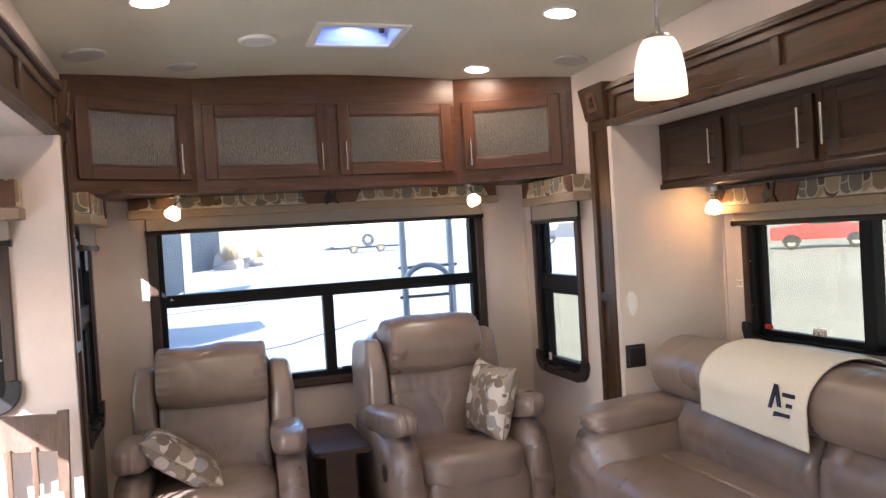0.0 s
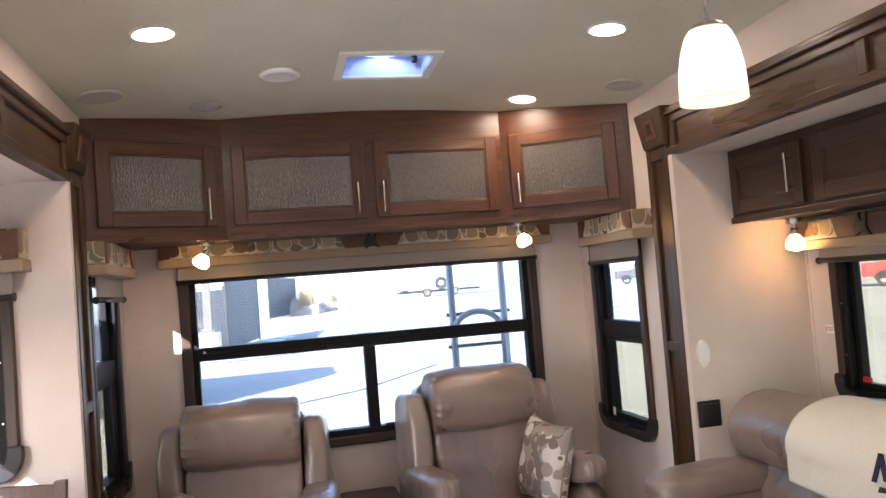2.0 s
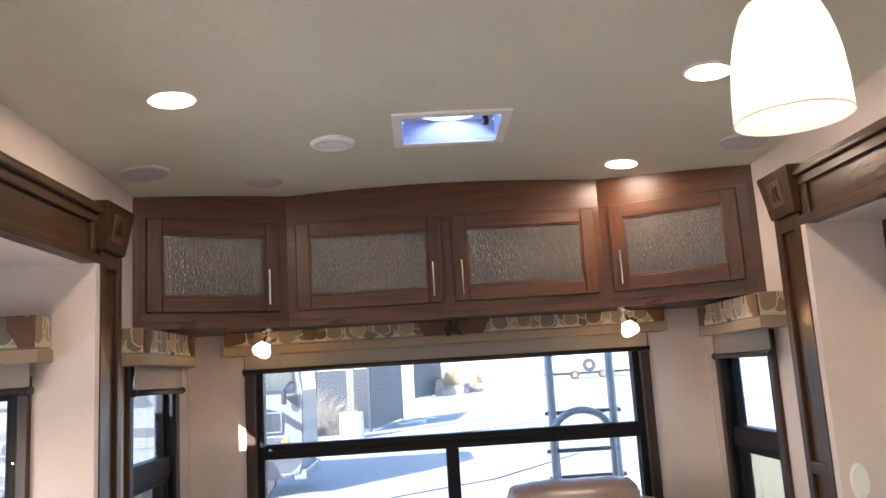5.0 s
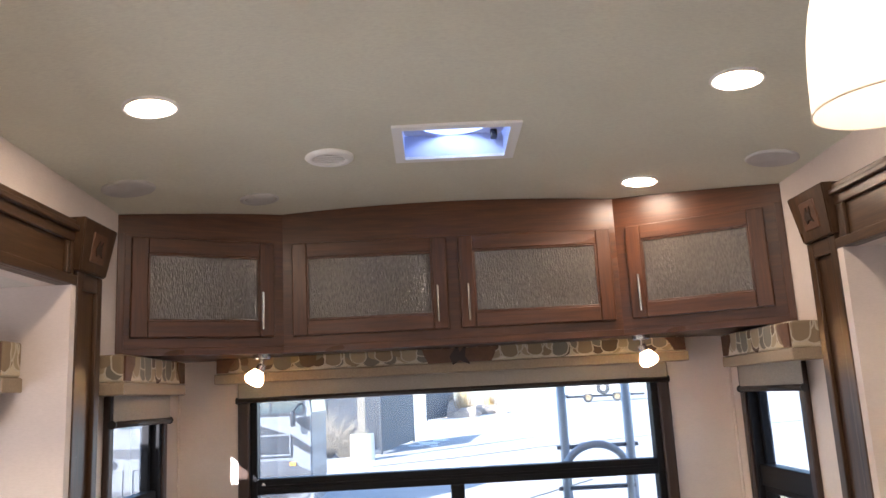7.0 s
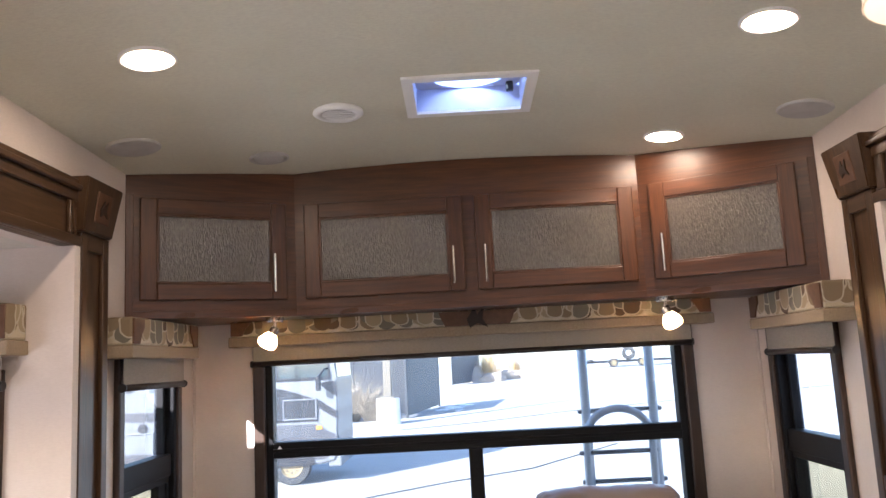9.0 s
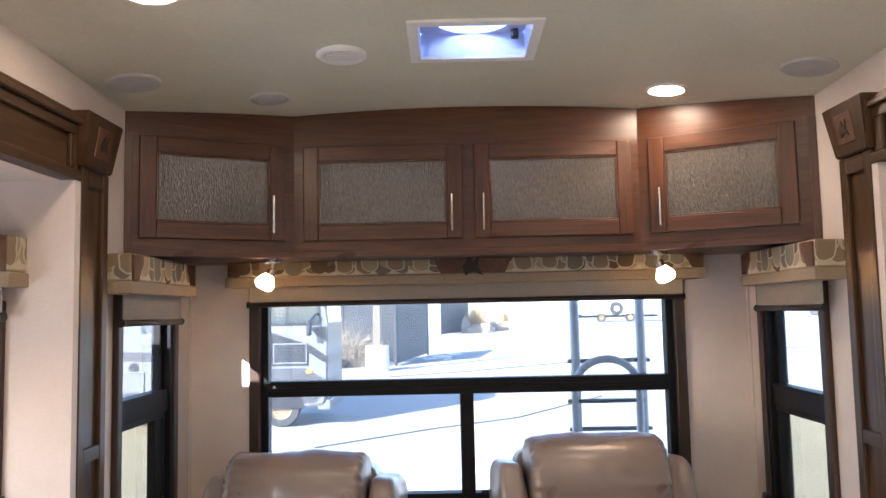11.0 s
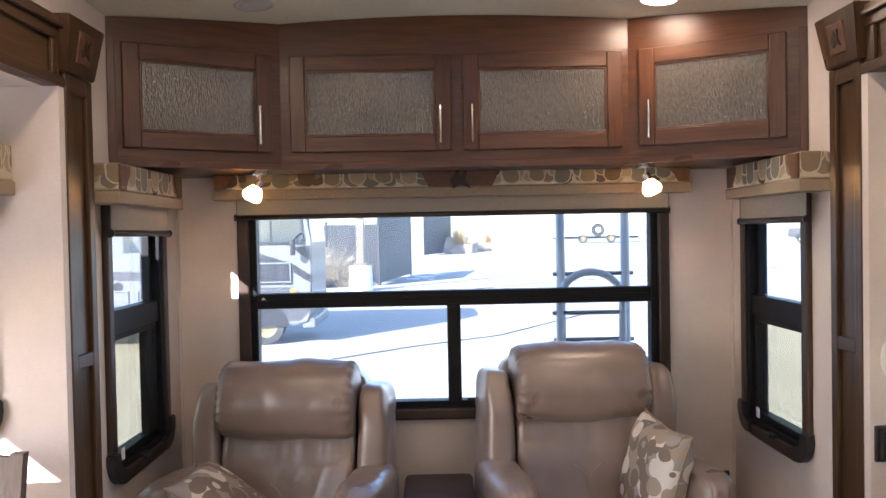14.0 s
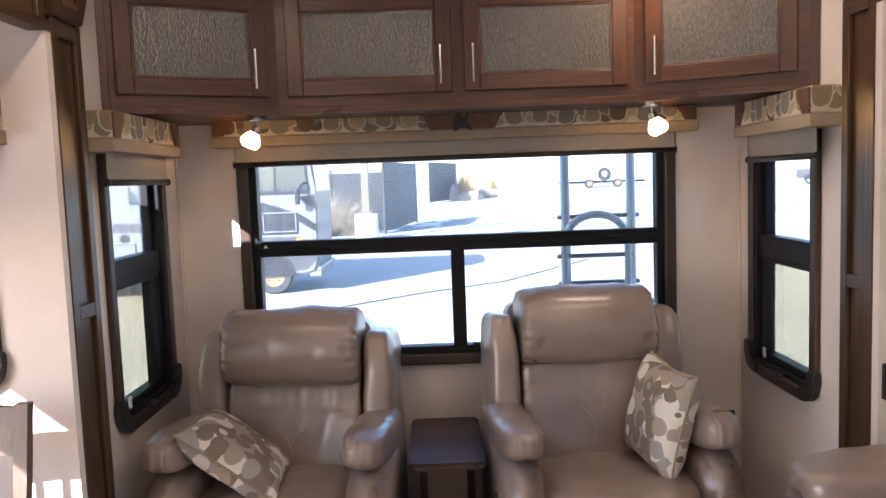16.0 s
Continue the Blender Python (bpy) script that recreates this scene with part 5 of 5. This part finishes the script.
def wall_things():
    d = thing("gas_detector", "white oval wall detector with grille on the slide-out wall", "detector", "", Matrix.Translation((1.944, END, 1.150)))
    oval = [(0.026 * math.cos(a), 0.055 * math.sin(a)) for a in [2 * math.pi * k / 28 for k in range(28)]]
    part("case", prism(oval, 0.0, 0.018, Matrix.Rotation(radians(90), 4, "X"), 0.004), WHITE, d)
    for k in range(5):
        part("slot", boxed(-0.012, 0.012, -0.0195, -0.0175, 0.012 + 0.006 * k, 0.0145 + 0.006 * k), WHITE_DIM, d)
    part("button", cylinder((0, -0.021, -0.02), (0, -0.0175, -0.02), 0.007, seg=14), WHITE_DIM, d)
    o = thing("outlet_cover", "black square weatherproof outlet cover on the slide-out wall", "outlet", "", Matrix.Translation((1.949, END, 0.911)))
    part("plate", boxed(-0.05, 0.05, -0.012, -0.0005, -0.052, 0.052, 0.005), BLACK_PLASTIC, o)
    part("flap", boxed(-0.041, 0.041, -0.024, -0.012, -0.042, 0.042, 0.006), BLACK_PLASTIC, o)
    o = thing("outlet_cover", "small black outlet plate low on the rear wall", "outlet", "", Matrix.Translation((1.865, B, 0.46)))
    part("plate", boxed(-0.045, 0.045, -0.010, -0.0005, -0.035, 0.035, 0.004), BLACK_PLASTIC, o)
    part("flap", boxed(-0.034, 0.034, -0.020, -0.010, -0.026, 0.026, 0.005), BLACK_PLASTIC, o)

    def sign(m, text, ink, w, h, label):
        s = thing("exit_label", label, "label", "exit labels", m)
        part("backing", boxed(-w / 2, w / 2, -0.0016, -0.0004, -h / 2, h / 2), PAPER, s)
        cu = bpy.data.curves.new("letters", "FONT")
        cu.body, cu.size, cu.align_x, cu.align_y, cu.extrude = text, h * 0.78, "CENTER", "CENTER", 0.0003
        tmp = bpy.data.objects.new("letters", cu)
        me = bpy.data.meshes.new_from_object(tmp)
        me.materials.append(ink)
        ob = new("letters", me)
        ob.parent = s
        ob.matrix_basis = Matrix.Translation((0, -0.002, 0)) @ Matrix.Rotation(radians(90), 4, "X")

    face = Matrix.Rotation(radians(-90), 4, "Z")
    sign(Matrix.Translation((SR, 3.165, 1.205)) @ face, "EXIT", RED, 0.06, 0.035, "small white exit label with red letters on the wall")
    sign(Matrix.Translation((SR + 0.03, 2.735, 1.01)) @ face, "EXIT", RV_GREY, 0.075, 0.045, "white exit label with grey letters on the sofa window")
    h = thing("window_release", "red emergency release tab on the sofa window", "latch", "", Matrix.Translation((SR - 0.008, 2.985, 1.02)))
    part("tab", boxed(-0.006, 0.006, -0.02, 0.02, -0.008, 0.012, 0.003), RED, h)


recliner(1.182, 4.295, "taupe leather recliner with puckered headrest beside the side table", 4.0)
recliner(0.1445, 4.275, "taupe leather recliner with puckered headrest near the dinette slide-out", -4.0, 0.042)
pillow(Matrix(((0.14, 0.25, -0.96, 1.405), (-0.99, 0.0, -0.145, 3.72), (-0.035, 0.97, 0.2475, 0.695), (0, 0, 0, 1))), 0.365, "camouflage print throw pillow standing against a recliner arm", 1.0)
pillow(Matrix(((0.80, -0.061, 0.60, -0.035), (0.0, 0.993, 0.10, 3.70), (-0.60, -0.08, 0.79, 0.62), (0, 0, 0, 1))), 0.395, "camouflage print throw pillow slumped over a recliner arm", 4.0)
sofa()
blanket()
side_table()
dinette()
wall_things()

# ---- outside ----
GZ = -1.05


def build_ground():
    gm = bmesh.new()
    for x, y in ((-900, -900), (900, -900), (900, 900), (-900, 900)):
        gm.verts.new((x, y, GZ))
    gm.faces.new(gm.verts[:])
    part("ground", gm, GROUND, kind="structure")
    # long tar-filled cracks in the lot
    for pts in ([(-1.9, 32.9), (1.5, 35.0), (5.5, 38.6), (12.2, 43.3), (24.0, 50.0)], [(-2.0, 16.5), (0.2, 18.6), (2.3, 20.2), (5.2, 24.5)]):
        part("ground_crack", tube([(x, y, GZ) for x, y in pts], 0.035, 5), ASPHALT, kind="structure")


def snow_patches():
    """Thin leftover snow lying in the gate's shade."""
    rng = random.Random(3)
    for k, (x, y, r) in enumerate(((0.3, 46.6, 0.75), (-0.45, 45.0, 0.5), (0.95, 49.0, 0.6), (0.55, 44.0, 0.35), (-0.2, 47.8, 0.4))):
        pts = []
        for j in range(22):
            a = 2 * math.pi * j / 22
            q = r * (0.75 + 0.5 * noise.noise(Vector((math.cos(a) * 2 + 5 * k, math.sin(a) * 2, k))) + rng.uniform(-0.08, 0.08))
            pts.append((x + q * math.cos(a), y + 2.2 * q * math.sin(a)))
        part("snow_patch", prism(pts, GZ, GZ + 0.02), PAPER, kind="structure")


def wheel(parent, x, y, r, w, hub):
    t = part("wheel", lathe([(r * 0.6, -w / 2), (r * 0.95, -w / 2), (r, -w * 0.3), (r, w * 0.3), (r * 0.95, w / 2), (r * 0.6, w / 2)], 28), TYRE, parent)
    t.matrix_basis = Matrix.Translation((x, y, r)) @ Matrix.Rotation(radians(90), 4, "X")
    bm = lathe([(0.0, w * 0.36), (r * 0.16, w * 0.36), (r * 0.2, w * 0.28), (r * 0.5, w * 0.30), (r * 0.6, w * 0.46), (r * 0.62, w * 0.5)], 24)
    part("rim", bm, hub, t)
    for k in range(8):
        a = 2 * math.pi * k / 8
        part("bolt", cylinder((r * 0.36 * math.cos(a), r * 0.36 * math.sin(a), w * 0.28), (r * 0.36 * math.cos(a), r * 0.36 * math.sin(a), w * 0.36), r * 0.05, seg=6), RV_DARK, t)


def motorhome():
    """A coach that stands across the lot, its front to +x and its side towards -y."""
    ln, wd, ht, nose = 11.0, 2.5, 3.8, -0.20
    c = thing("motorhome", "white and grey motorhome with dark swooping stripes parked in the lot", "motorhome", "", pose(-2.0, 19.4, GZ, 0, 0, 0))
    swap = Matrix(((1, 0, 0, 0), (0, 0, 1, 0), (0, 1, 0, 0), (0, 0, 0, 1)))
    side = [(-ln, 0.45), (-0.6, 0.45), (nose - 0.08, 0.52), (nose, 0.8), (nose, 2.45), (nose - 0.08, 3.2), (nose - 0.3, ht), (-ln, ht)]
    part("body", prism(side, 0.0, wd, swap, 0.04), RV_WHITE, c)
    part("windshield", prism([(nose + 0.004, 2.42), (nose - 0.076, 3.2), (nose - 0.12, 3.2), (nose - 0.04, 2.42)], 0.10, wd - 0.10, swap @ Matrix.Translation((0.012, 0, 0))), COACH_GLASS, c)
    part("cab_window", prism([(-1.56, 2.44), (-0.45, 2.44), (-0.40, 2.50), (-0.46, 3.30), (-1.56, 3.30)], -0.012, 0.02, swap), COACH_GLASS, c)
    part("window_surround", prism([(-1.62, 2.36), (-0.38, 2.36), (-0.33, 2.46), (-0.40, 3.36), (-1.62, 3.36)], -0.008, 0.02, swap), RV_DARK, c)
    part("window_trim", prism([(-1.15, 2.44), (-1.11, 2.44), (-1.11, 3.30), (-1.15, 3.30)], -0.018, 0.02, swap), RV_DARK, c)
    for k, (pts, m) in enumerate((
        ([(-2.6, 2.36), (-1.45, 2.19), (-0.60, 1.90), (nose - 0.02, 1.64), (nose - 0.02, 1.48), (-0.34, 1.53), (-0.62, 1.72), (-0.64, 1.42), (-2.6, 1.42)], RV_DARK),
        ([(-0.62, 2.30), (nose - 0.02, 2.34), (nose - 0.02, 1.98), (-0.45, 2.14)], RV_DARK),
        ([(-2.6, 1.38), (-0.72, 1.36), (-0.40, 1.18), (nose - 0.02, 1.10), (nose - 0.02, 0.82), (-0.5, 0.56), (-2.6, 0.56)], RV_GREY),
        ([(-ln, 2.05), (-3.2, 1.75), (-3.2, 1.55), (-ln, 1.80)], RV_GREY),
        ([(-ln, 2.55), (-5.0, 2.35), (-5.0, 2.28), (-ln, 2.44)], RV_DARK),
        ([(-ln, 0.95), (-3.2, 0.85), (-3.2, 0.47), (-ln, 0.47)], RV_GREY),
    )):
        part("stripe", prism(pts, -0.008 - 0.001 * k, 0.01, swap), m, c)
    for z0, z1, m in ((1.95, 2.36, RV_DARK), (1.45, 1.66, RV_DARK), (0.85, 1.10, RV_GREY)):
        part("nose_stripe", boxed(nose - 0.01, nose + 0.008, 0.05, wd - 0.05, z0, z1), m, c)
    part("locker_door", ring(-1.47, -0.67, 1.47, 1.95, 0.035, -0.035, 0.0, 0.012), RV_WHITE, c)
    for x0, x1 in ((-4.3, -3.3), (-5.6, -4.5), (-6.7, -5.8), (-8.0, -6.9)):
        bm = ring(x0, x1, 0.62, 1.35, 0.03, -0.03, 0.01, 0.01)
        part("cargo_door", bm, RV_WHITE, c)
    for x0, x1 in ((-4.6, -3.4), (-6.6, -5.2), (-8.6, -7.2)):
        part("side_window", boxed(x0, x1, -0.02, 0.02, 2.15 + 0.1, 2.95, 0.01), COACH_GLASS, c)
    part("fuel_cap", cylinder((-4.75, -0.02, 1.45), (-4.75, 0.0, 1.45), 0.11, seg=20), RV_DARK, c)
    part("door_seam", boxed(-2.65, -2.635, -0.02, 0.0, 0.55, 3.3), RV_DARK, c)
    part("marker_lamp", boxed(-0.70, -0.56, -0.03, 0.0, 1.24, 1.32, 0.005), glow_free, c)
    part("bumper", boxed(-0.45, nose + 0.06, 0.05, wd - 0.05, 0.38, 0.62, 0.04), RV_WHITE, c)
    part("wheel_arch", prism([(-1.30 + 0.55 * math.cos(a), 0.44 + 0.52 * math.sin(a)) for a in [math.pi * k / 14 for k in range(15)]], -0.02, 0.05, swap), RV_DARK, c)
    mir = part("mirror", boxed(-0.64, -0.52, -0.32, -0.20, 2.12, 2.46, 0.04), RV_DARK, c)
    part("mirror_arm", tube([(-0.4, 0.0, 2.62), (-0.45, -0.15, 2.62), (-0.58, -0.26, 2.44)], 0.025, 8), RV_DARK, mir)
    wheel(c, -1.30, 0.16, 0.44, 0.28, STEEL_WHEEL)
    wheel(c, -7.6, 0.16, 0.44, 0.28, STEEL_WHEEL)
    part("decal", prism([(-6.62, 1.20), (-6.30, 1.20), (-6.18, 1.32), (-6.30, 1.42), (-6.20, 1.50), (-6.30, 1.60), (-6.66, 1.60), (-6.60, 1.52), (-6.36, 1.52), (-6.34, 1.46), (-6.52, 1.44), (-6.50, 1.38), (-6.34, 1.36), (-6.34, 1.29), (-6.66, 1.28)], -0.02, 0.0, swap), RV_DARK, c)
    part("decal", prism([(-7.15, 1.20), (-7.02, 1.20), (-6.98, 1.36), (-6.86, 1.20), (-6.72, 1.20), (-6.86, 1.40), (-6.74, 1.48), (-6.76, 1.60), (-7.08, 1.60)], -0.02, 0.0, swap), RV_DARK, c)


def gates_and_pole():
    p = thing("light_pole", "tan steel light pole on a white concrete base in the lot", "light pole", "", pose(-2.6, 36.4, GZ))
    part("footing", cylinder((0, 0, 0), (0, 0, 1.15), 0.55, 0.52, 28), CONC_WHITE, p)
    part("shaft", boxed(-0.17, 0.17, -0.17, 0.17, 1.15, 8.0, 0.02), POLE_PAINT, p)
    part("base_plate", boxed(-0.30, 0.30, -0.30, 0.30, 1.15, 1.24, 0.02), POLE_PAINT, p)

    def gate(m, width, height, label):
        g = thing("yard_gate", label, "gate", "yard gates", m)
        for x in (0.0, width):
            part("post", cylinder((x, 0, 0), (x, 0, height + 0.1), 0.06, seg=10), FENCE_DARK, g)
        n = int(width / 0.16)
        for k in range(n):
            x = 0.08 + (width - 0.16) * k / n
            part("slat", boxed(x, x + (width - 0.16) / n - 0.004, -0.02, 0.02, 0.12, height, 0.003), FENCE_DARK, g)
        for z in (0.35, height - 0.25):
            part("rail", boxed(0.0, width, 0.02, 0.06, z, z + 0.06), FENCE_DARK, g)

    gate(pose(-1.985, 39.75, GZ, 0, 0, math.degrees(math.atan2(9.0, 1.35))), 9.0, 3.6, "tall dark slatted yard gate standing open")
    gate(pose(-0.2, 88.0, GZ, 0, 0, math.degrees(math.atan2(14.0, 4.0))), 12.0, 4.6, "far tall dark slatted yard gate standing open")
    f = thing("chain_fence", "chain-link fence with dark privacy slats behind dry brush", "fence", "", pose(-13.0, 42.0, GZ))
    for k in range(5):
        part("post", cylinder((k * 2.7, 0, 0), (k * 2.7, 0, 3.3), 0.05, seg=8), FENCE_DARK, f)
    for k in range(60):
        part("slat", boxed(0.05 + k * 0.18, 0.224 + k * 0.18, -0.01, 0.01, 0.1, 3.1), FENCE_DARK, f)
    part("top_rail", cylinder((0, 0, 3.2), (10.8, 0, 3.2), 0.035, seg=8), POLE_PAINT, f)
    # wire mesh in front of the slats
    bm = bmesh.new()
    for k in range(-17, 60):
        for lean in (1, -1):
            x0 = k * 0.18 + (0 if lean > 0 else 3.1)
            a, b = Vector((x0, -0.06, 0.05)), Vector((x0 + lean * 3.1, -0.06, 3.15))
            bm.faces.new([bm.verts.new(q) for q in (a, a + Vector((0.007, 0, 0)), b + Vector((0.007, 0, 0)), b)])
    part("wire_mesh", bm, RV_GREY, f, kind="stuff")
    rng = random.Random(5)
    for bx, by, hh, n in ((-4.7, 39.5, 2.4, 150), (-6.0, 40.2, 2.3, 130), (-3.7, 39.2, 1.6, 110), (-5.4, 38.4, 1.3, 110)):
        s = thing("bare_shrub", "leafless tangled winter shrub by the fence", "shrub", "bare shrubs", pose(bx, by, GZ))
        bm = bmesh.new()
        for k in range(n):
            a, el = rng.uniform(0, 6.28), rng.uniform(0.5, 1.4)
            p = Vector((rng.uniform(-0.3, 0.3), rng.uniform(-0.3, 0.3), 0))
            d = Vector((math.cos(a) * math.cos(el), math.sin(a) * math.cos(el), math.sin(el)))
            for j in range(3):
                q = p + d * hh * 0.36
                cyl(bm, p, q, 0.022 - 0.006 * j, 0.016 - 0.006 * j, 5, False)
                p = q
                d = (d + Vector((rng.uniform(-0.6, 0.6), rng.uniform(-0.6, 0.6), rng.uniform(-0.5, 0.2)))).normalized()
        part("branches", bm, TWIG, s, kind="stuff")


def rocks_and_grass():
    rng = random.Random(8)
    for k in range(16):
        x, y = rng.uniform(1.5, 9.5), rng.uniform(92, 118)
        r = rng.uniform(0.8, 2.0)
        bm = bmesh.new()
        bmesh.ops.create_icosphere(bm, subdivisions=2, radius=1.0)
        for v in bm.verts:
            v.co *= 1 + 0.35 * noise.noise(v.co * 1.3 + Vector((k, 0, 0)))
            v.co = Vector((v.co.x * r * 1.4, v.co.y * r, v.co.z * r * 0.7))
        ob = part("boulder", bm, ROCK, None, "tan landscape boulder beside the lot")
        tagged(ob, category="rock", group="landscape boulders")
        ob.matrix_world = pose(x, y, GZ + r * 0.35, 0, 0, rng.uniform(0, 360))
    for x, y, r in ((4.2, 98.0, 3.4), (8.0, 108.0, 2.6)):
        g = thing("grass_clump", "dry golden ornamental grass clump among boulders", "grass", "dry grass clumps", pose(x, y, GZ))
        bm = bmesh.new()
        for k in range(260):
            a, sp = rng.uniform(0, 6.28), rng.uniform(0.1, 1.0)
            p0 = Vector((math.cos(a), math.sin(a), 0)) * 0.3 * sp * r
            p1 = Vector((math.cos(a) * sp * r * 0.8, math.sin(a) * sp * r * 0.8, r * (1.25 - 0.6 * sp)))
            w = Vector((-math.sin(a), math.cos(a), 0)) * 0.06
            bm.faces.new([bm.verts.new(q) for q in (p0 - w, p0 + w, p1)])
        part("blades", bm, STRAW, g, kind="stuff")


def far_vehicles():
    swap = Matrix(((1, 0, 0, 0), (0, 0, 1, 0), (0, 1, 0, 0), (0, 0, 0, 1)))

    def trailer(m, label):
        t = thing("cargo_trailer", label, "trailer", "parked trailers", m)
        part("box", boxed(0, 14, 0, 5, 1.6, 8.0, 0.15), CONC_WHITE, t)
        part("rear_bumper", boxed(-0.6, 0.2, 0.3, 4.7, 1.2, 1.6, 0.05), RV_DARK, t)
        part("chassis", boxed(-1.5, 15, 1.0, 4.0, 0.9, 1.3), RV_DARK, t)
        for x in (4.0, 9.5):
            wheel(t, x, 0.5, 0.9, 0.6, STEEL_WHEEL)
        sp = part("spare_wheel", lathe([(0.5, -0.2), (1.2, -0.2), (1.3, 0.0), (1.2, 0.2), (0.5, 0.2)], 24), TYRE, t)
        sp.matrix_basis = Matrix.Translation((6.8, -0.25, 2.6)) @ Matrix.Rotation(radians(90), 4, "X")
        part("hub", lathe([(0.0, 0.1), (0.5, 0.12)], 20), CONC_WHITE, sp)

    trailer(pose(26.0, 150.0, GZ), "white cargo trailer with spare wheel across the lot")

    def pickup(m, paint, label):
        t = thing("pickup_truck", label, "pickup truck", "parked trucks", m)
        body = [(0, 0.55), (5.4, 0.55), (5.5, 1.0), (5.35, 1.25), (4.1, 1.32), (3.4, 1.95), (2.0, 1.98), (1.75, 1.32), (0.0, 1.30)]
        part("body", prism(body, 0.0, 1.9, swap, 0.05), paint, t)
        part("side_glass", prism([(2.0, 1.36), (3.75, 1.36), (3.3, 1.85), (2.1, 1.87)], -0.015, 0.02, swap), COACH_GLASS, t)
        part("bumper", boxed(5.35, 5.65, 0.1, 1.8, 0.45, 0.72, 0.05), CHROME, t)
        for x in (1.1, 4.4):
            part("wheel_arch", prism([(x + 0.52 * math.cos(a), 0.40 + 0.50 * math.sin(a)) for a in [math.pi * k / 12 for k in range(13)]], -0.01, 0.05, swap), RV_DARK, t)
            wheel(t, x, 0.12, 0.42, 0.26, CHROME)

    pickup(pose(39.5, 45.8, GZ, 0, 0, -42) @ Matrix.Scale(1.25, 4), RED, "red pickup truck parked beyond the sofa window")
    pickup(pose(47.5, 40.0, GZ, 0, 0, -42) @ Matrix.Scale(1.25, 4), RED, "red pickup truck parked at the end of the row")
    pickup(pose(55.0, 118.0, GZ, 0, 0, -25) @ Matrix.Scale(1.7, 4), RV_GREY, "grey truck parked far across the lot")


def ladder():
    l = thing("rear_ladder", "grey aluminium ladder on the outside of the rear wall", "ladder", "", pose(0, 0, 0))
    y = 4.56
    for x in (1.235, 1.525):
        part("rail", tube([(x, y, 0.1), (x, y, 2.5)], 0.021, 14), ALU, l, smooth=True)
    hoop = [(1.222, y - 0.04, 0.55), (1.222, y - 0.04, 1.19)] + [(1.3615 - 0.1395 * math.cos(a), y - 0.04, 1.22 + 0.125 * math.sin(a)) for a in [math.pi * k / 14 for k in range(15)]] + [(1.501, y - 0.04, 1.19), (1.501, y - 0.04, 0.55)]
    part("lower_hoop", tube(hoop, 0.017, 12), ALU, l, smooth=True)
    for z in (1.335, 1.04, 0.75):
        part("rung", tube([(1.20, y + 0.0, z), (1.56, y + 0.0, z)], 0.010, 10), RV_GREY, l, smooth=True)
    part("rung", tube([(1.19, y - 0.04, 1.165), (1.52, y - 0.04, 1.165)], 0.010, 10), RV_GREY, l, smooth=True)
    for x in (1.235, 1.525):
        for z in (0.45, 1.95):
            part("standoff", cylinder((x, B + 0.05, z), (x, y, z), 0.012, seg=8), ALU, l)


STEEL_WHEEL = speckle("cream_steel_wheel", (0.17, 0.13, 0.07), (0.22, 0.17, 0.09), 6, 0.4)
glow_free = mat("amber_lens", (0.6, 0.25, 0.02), 0.3)
build_ground()
snow_patches()
motorhome()
gates_and_pole()
rocks_and_grass()
far_vehicles()
ladder()
